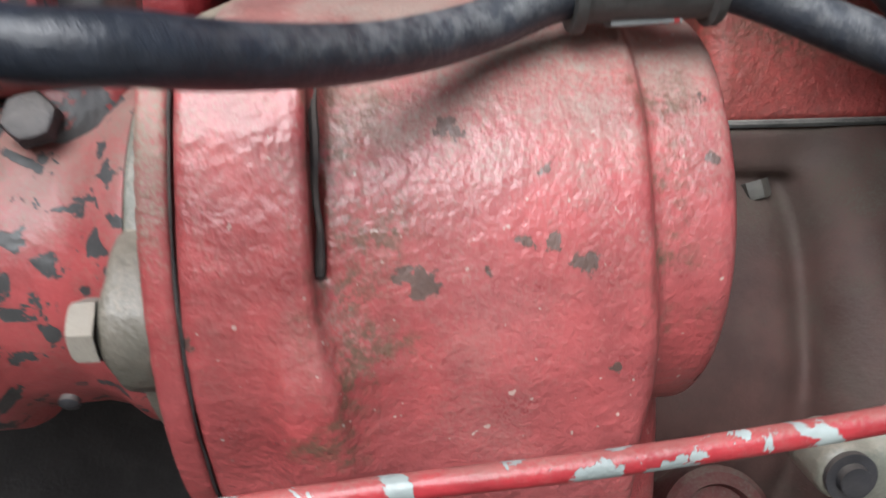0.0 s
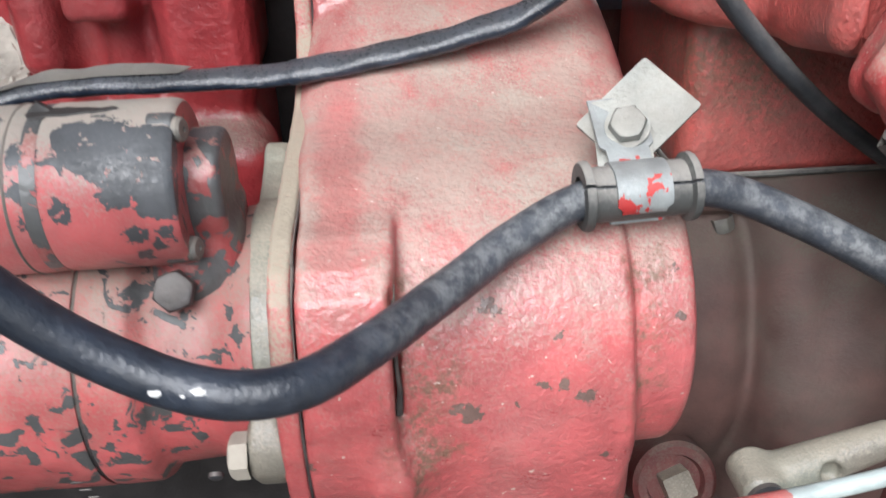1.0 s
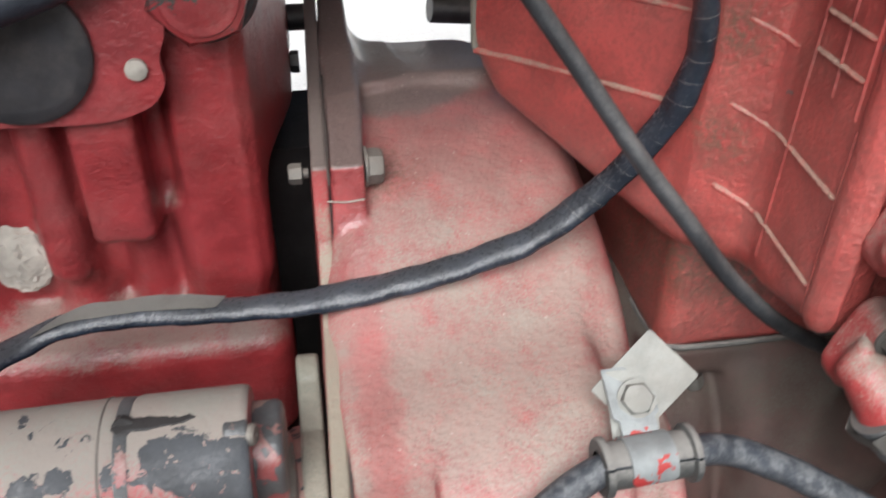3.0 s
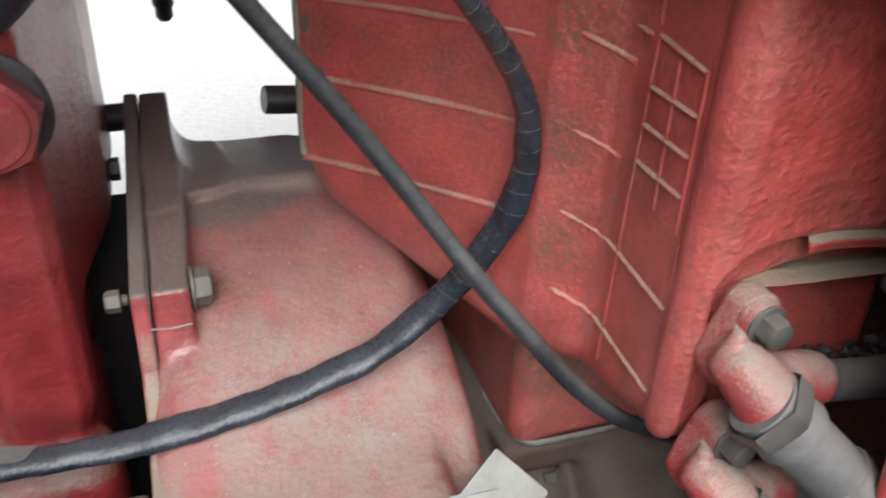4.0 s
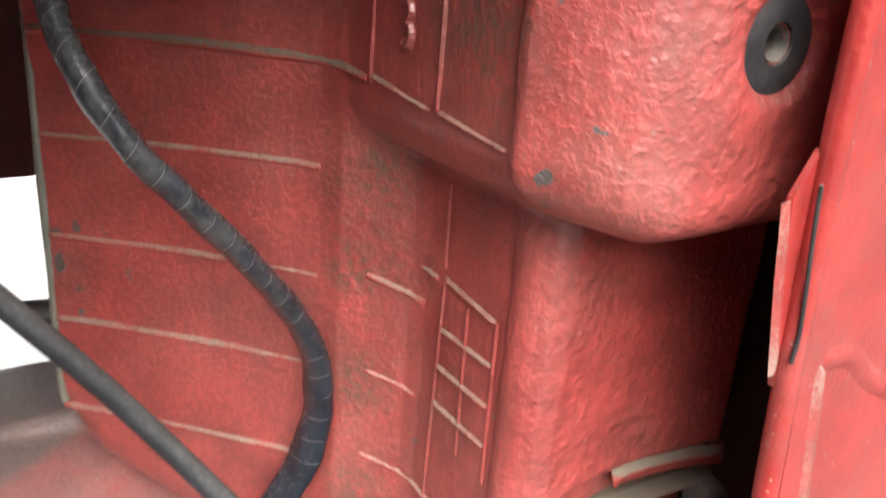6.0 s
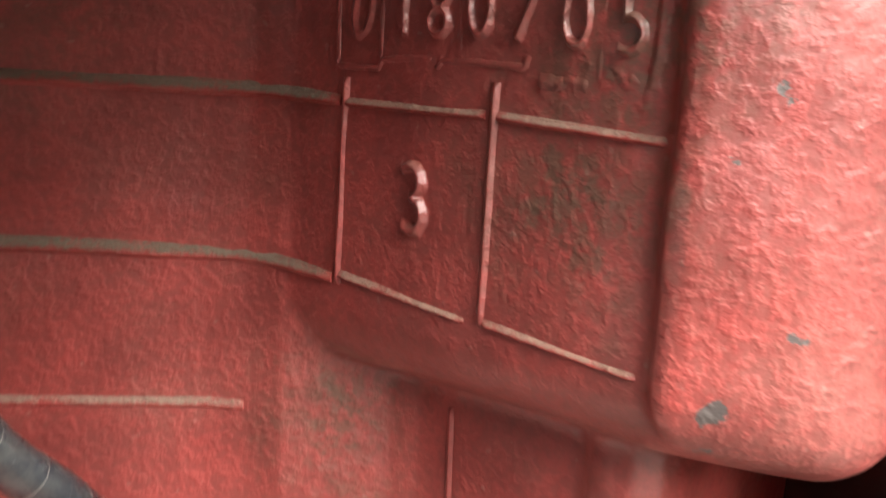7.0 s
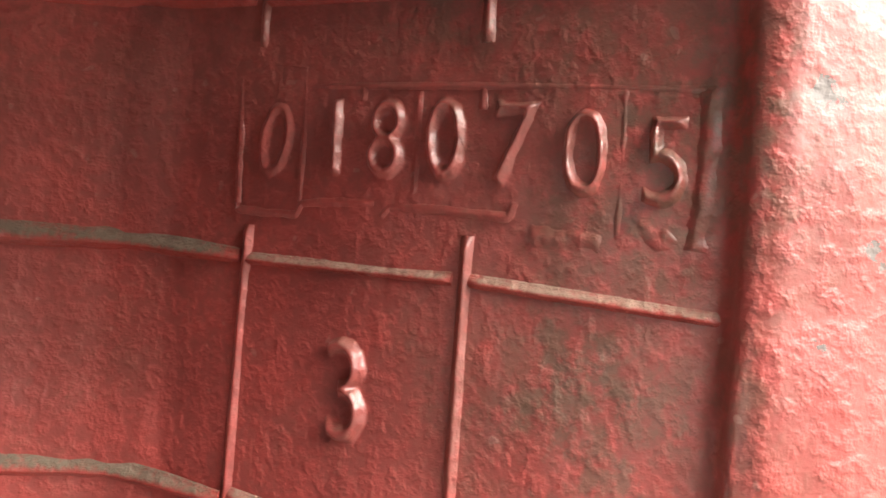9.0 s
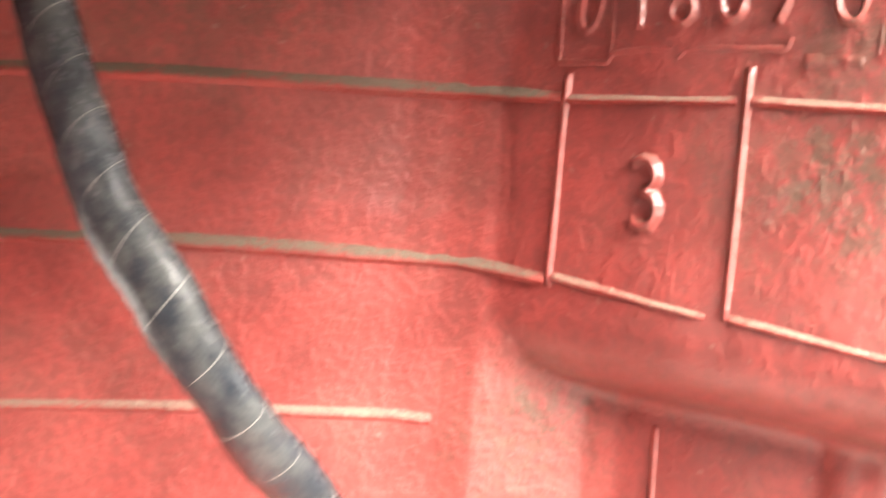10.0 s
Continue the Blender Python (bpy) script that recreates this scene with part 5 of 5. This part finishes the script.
part("side_strip", slab(rounded([(0.0015, -0.007), (0.0045, -0.010), (0.0175, -0.0800), (0.0060, -0.0862), (-0.0075, -0.0215)], 0.001, 2), PM @ pose(0, 0, -0.004, 0, 0, 0), 0.0022, 0.0006), cover_red, panel, "narrow strip beside the folded edge")
part("bead", ridge(spline([(0.2800, 0.2612, 1.1810), (0.2906, 0.2612, 1.1313), (0.2995, 0.2612, 1.088), (0.3085, 0.2612, 1.0455), (0.326, 0.2612, 0.96)], 8), [(0, -1, 0)] * 33, 0.0060, 0.0013), crease_dust, panel, "pressed bead in the sheet")
part("cross_fold", ridge(spline([(0.2805, 0.2612, 1.1825), (0.298, 0.2612, 1.1795), (0.3165, 0.2612, 1.1660), (0.37, 0.2612, 1.14)], 8), [(0, -1, 0)] * 25, 0.0080, 0.0014), cover_red, panel, "crosswise fold")

part("slot", tube([(0.2545, 0.2608, 1.2440), (0.2565, 0.2608, 1.2300), (0.2622, 0.2608, 1.1985), (0.2620, 0.2608, 1.1860)], 0.0007, 8, 6), seam_black, panel, "dark slot between strip and sheet")
part("dusty_edge", ridge(spline([(0.2490, 0.2662, 1.2380), (0.2555, 0.2662, 1.2080), (0.2630, 0.2662, 1.1790)], 6), [(0, -1, 0)] * 13, 0.0030, 0.0012), crease_dust, panel)

# ---------- control rod and pivot at the bottom ----------
rod = thing("control_rod", (0.14, 0.262, 0.79), "thin rod with chipped red and white paint", "rod")
part("bar", tube([(-0.06, 0.2640, 0.7790), (0.040, 0.2625, 0.7905), (0.120, 0.2620, 0.7970), (0.200, 0.2620, 0.8065), (0.260, 0.2625, 0.8180), (0.33, 0.264, 0.834)], 0.0042, 16, 10), lever_red, rod)
pivot = thing("pivot_bracket", (0.22, 0.31, 0.77), "dusty cast pivot bracket behind the rod", "bracket")


def pivot_field(x, y, z):
    d = smin(f_drum(y, x, z, 0.217, 0.763, 0.0115, 0.303, 0.330, 0.004), f_rod(x, y, z, (0.236, 0.317, 0.765), (0.285, 0.318, 0.782), 0.0125, 0.0095), 0.008)
    d = smin(d, f_box(x, y, z, (0.222, 0.306, 0.70), (0.258, 0.326, 0.760), 0.008), 0.01)
    return smax(d, -f_drum(y, x, z, 0.252, 0.771, 0.0055, 0.25, 0.312, 0.001), 0.003)


part("bracket", nets(pivot_field, (0.18, 0.275, 0.69), (0.285, 0.43, 0.825), 0.0022), dusty_iron, pivot)
part("arm", tube([(0.245, 0.318, 0.722), (0.262, 0.36, 0.69), (0.285, 0.42, 0.66)], 0.014, 14, 6), shade_brown_iron, pivot, "brown arm to the case")
part("pin", turned([(0, 0), (0, 0.0095), (0.003, 0.0095), (0.003, 0.006), (0.006, 0.0055), (0.006, 0)], (0.217, 0.304, 0.763), (0, -1, 0)), dark_steel, pivot)

# ---------- far side of the tractor ----------
beam = thing("far_side_beam", (0.0, 0.95, 1.05), "red frame beam on the far side, its colour darkened for shade", "beam")
part("beam_web", slab(rounded([(-0.35, 0.0), (0.155, 0.0), (0.155, 0.45), (-0.35, 0.45)], 0.01), Matrix(((1, 0, 0, 0), (0, 0, -1, 1.0), (0, 1, 0, 1.062), (0, 0, 0, 1))), 0.06, 0.004), shade_brown_iron, beam)
part("beam_lug", slab(rounded([(0.035, -0.012), (0.075, -0.014), (0.085, 0.01), (0.02, 0.01)], 0.004), Matrix(((1, 0, 0, 0), (0, 0, -1, 0.96), (0, 1, 0, 1.062), (0, 0, 0, 1))), 0.03, 0.002), shade_brown_iron, beam)
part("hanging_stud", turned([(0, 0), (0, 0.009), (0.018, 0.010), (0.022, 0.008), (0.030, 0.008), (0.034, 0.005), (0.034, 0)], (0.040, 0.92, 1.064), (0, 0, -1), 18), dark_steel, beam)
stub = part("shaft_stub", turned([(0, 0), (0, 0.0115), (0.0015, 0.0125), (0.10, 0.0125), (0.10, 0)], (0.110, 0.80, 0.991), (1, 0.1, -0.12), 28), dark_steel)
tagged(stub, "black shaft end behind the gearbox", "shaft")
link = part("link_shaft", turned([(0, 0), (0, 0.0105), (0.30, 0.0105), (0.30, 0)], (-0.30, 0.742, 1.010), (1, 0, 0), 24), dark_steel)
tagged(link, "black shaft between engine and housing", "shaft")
# added block, dark so that the gap beside the gearbox reads as shade
axle = thing("dark_gap_filler", (0.55, 0.6, 0.9), "dark filler block added for the black gap beside the gearbox", "axle casing")


def filler_field(x, y, z):
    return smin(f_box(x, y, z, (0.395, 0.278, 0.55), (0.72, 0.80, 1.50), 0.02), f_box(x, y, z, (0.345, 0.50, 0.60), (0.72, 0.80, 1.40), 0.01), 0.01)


part("casing", nets(filler_field, (0.335, 0.26, 0.54), (0.73, 0.81, 1.51), 0.012), shade_brown_iron, axle)
part("edge_strip", tube([(0.1020, 0.5668, 1.047), (0.1012, 0.5675, 1.065), (0.1010, 0.5678, 1.2), (0.1010, 0.5678, 1.42)], 0.0026, 8, 6, rough=0.3), dusty_iron, gearbox, "pale bare edge of the casting")
part("ledge", ridge(spline([(0.2465, 0.3445, 1.0480), (0.2505, 0.3445, 1.0610), (0.2620, 0.3450, 1.0668), (0.2785, 0.3455, 1.0652), (0.3143, 0.3460, 1.0628), (0.3620, 0.3465, 1.0590)], 6), [(0, -1, 0.2)] * 31, 0.0060, 0.0070, sunk=0.006, lean=0.3), rib_red, gearbox, "dusty ledge over the recess")
# grit that has gathered behind the branch pipe
bm, rng = bmesh.new(), random.Random(4)
for i in range(110):
    t = rng.random()
    at = Vector((0.288 + 0.072 * t, 0.329 + 0.016 * rng.random(), 1.019 - 0.012 * t + 0.010 * (rng.random() - 0.5) + 0.03 * max(0, t - 0.75)))
    before = len(bm.verts)
    bmesh.ops.create_icosphere(bm, subdivisions=1, radius=rng.uniform(0.0012, 0.0034), matrix=Matrix.Translation(at))
    bm.verts.ensure_lookup_table()
    for v in bm.verts[before:]:
        v.co += (v.co - at) * 0.9 * noise.noise(v.co * 400)
grit = part("grit", bm, grimy_shade_black)
tagged(grit, "black oily grit caked in the gearbox recess", "grit", kind="stuff")
part("upper_ledge", ridge(spline([(0.2780, 0.3352, 1.0890), (0.2900, 0.3347, 1.0900), (0.3184, 0.3345, 1.0866), (0.352, 0.3345, 1.0788)], 6), [(0, -1, 0.3)] * 19, 0.0060, 0.0026), rib_red, gearbox, "dusty upper ledge of the recess")
# two unseen slabs overhead, added to keep sky and sun off wall and bell
sky_blocker = part("overhead_blocker", slab(rounded([(-0.9, 0.24), (0.9, 0.24), (0.9, 1.3), (-0.9, 1.3)], 0.03), Matrix.Translation((0, 0, 1.475)), 0.30, 0.01), shade_brown_iron)
tagged(sky_blocker, "plain dark red slab added overhead, unseen, to block light", "tractor body", kind="structure")
hood = part("low_overhead_blocker", slab(rounded([(-0.9, 0.235), (0.165, 0.235), (0.165, 1.3), (-0.9, 1.3)], 0.03), Matrix.Translation((0, 0, 1.385)), 0.088, 0.01), shade_brown_iron)
tagged(hood, "lower dark red slab added overhead, unseen, to block light", "hood", kind="structure")
# unseen plain wall behind the camera's path, added to block low sky light
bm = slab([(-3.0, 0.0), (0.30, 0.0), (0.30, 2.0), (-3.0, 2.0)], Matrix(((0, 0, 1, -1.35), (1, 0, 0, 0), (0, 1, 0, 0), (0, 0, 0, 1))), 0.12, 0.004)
tagged(part("side_blocker_west", bm, shade_brown_iron), "plain dark wall, unseen, added to block light from the side", "wall", kind="structure")
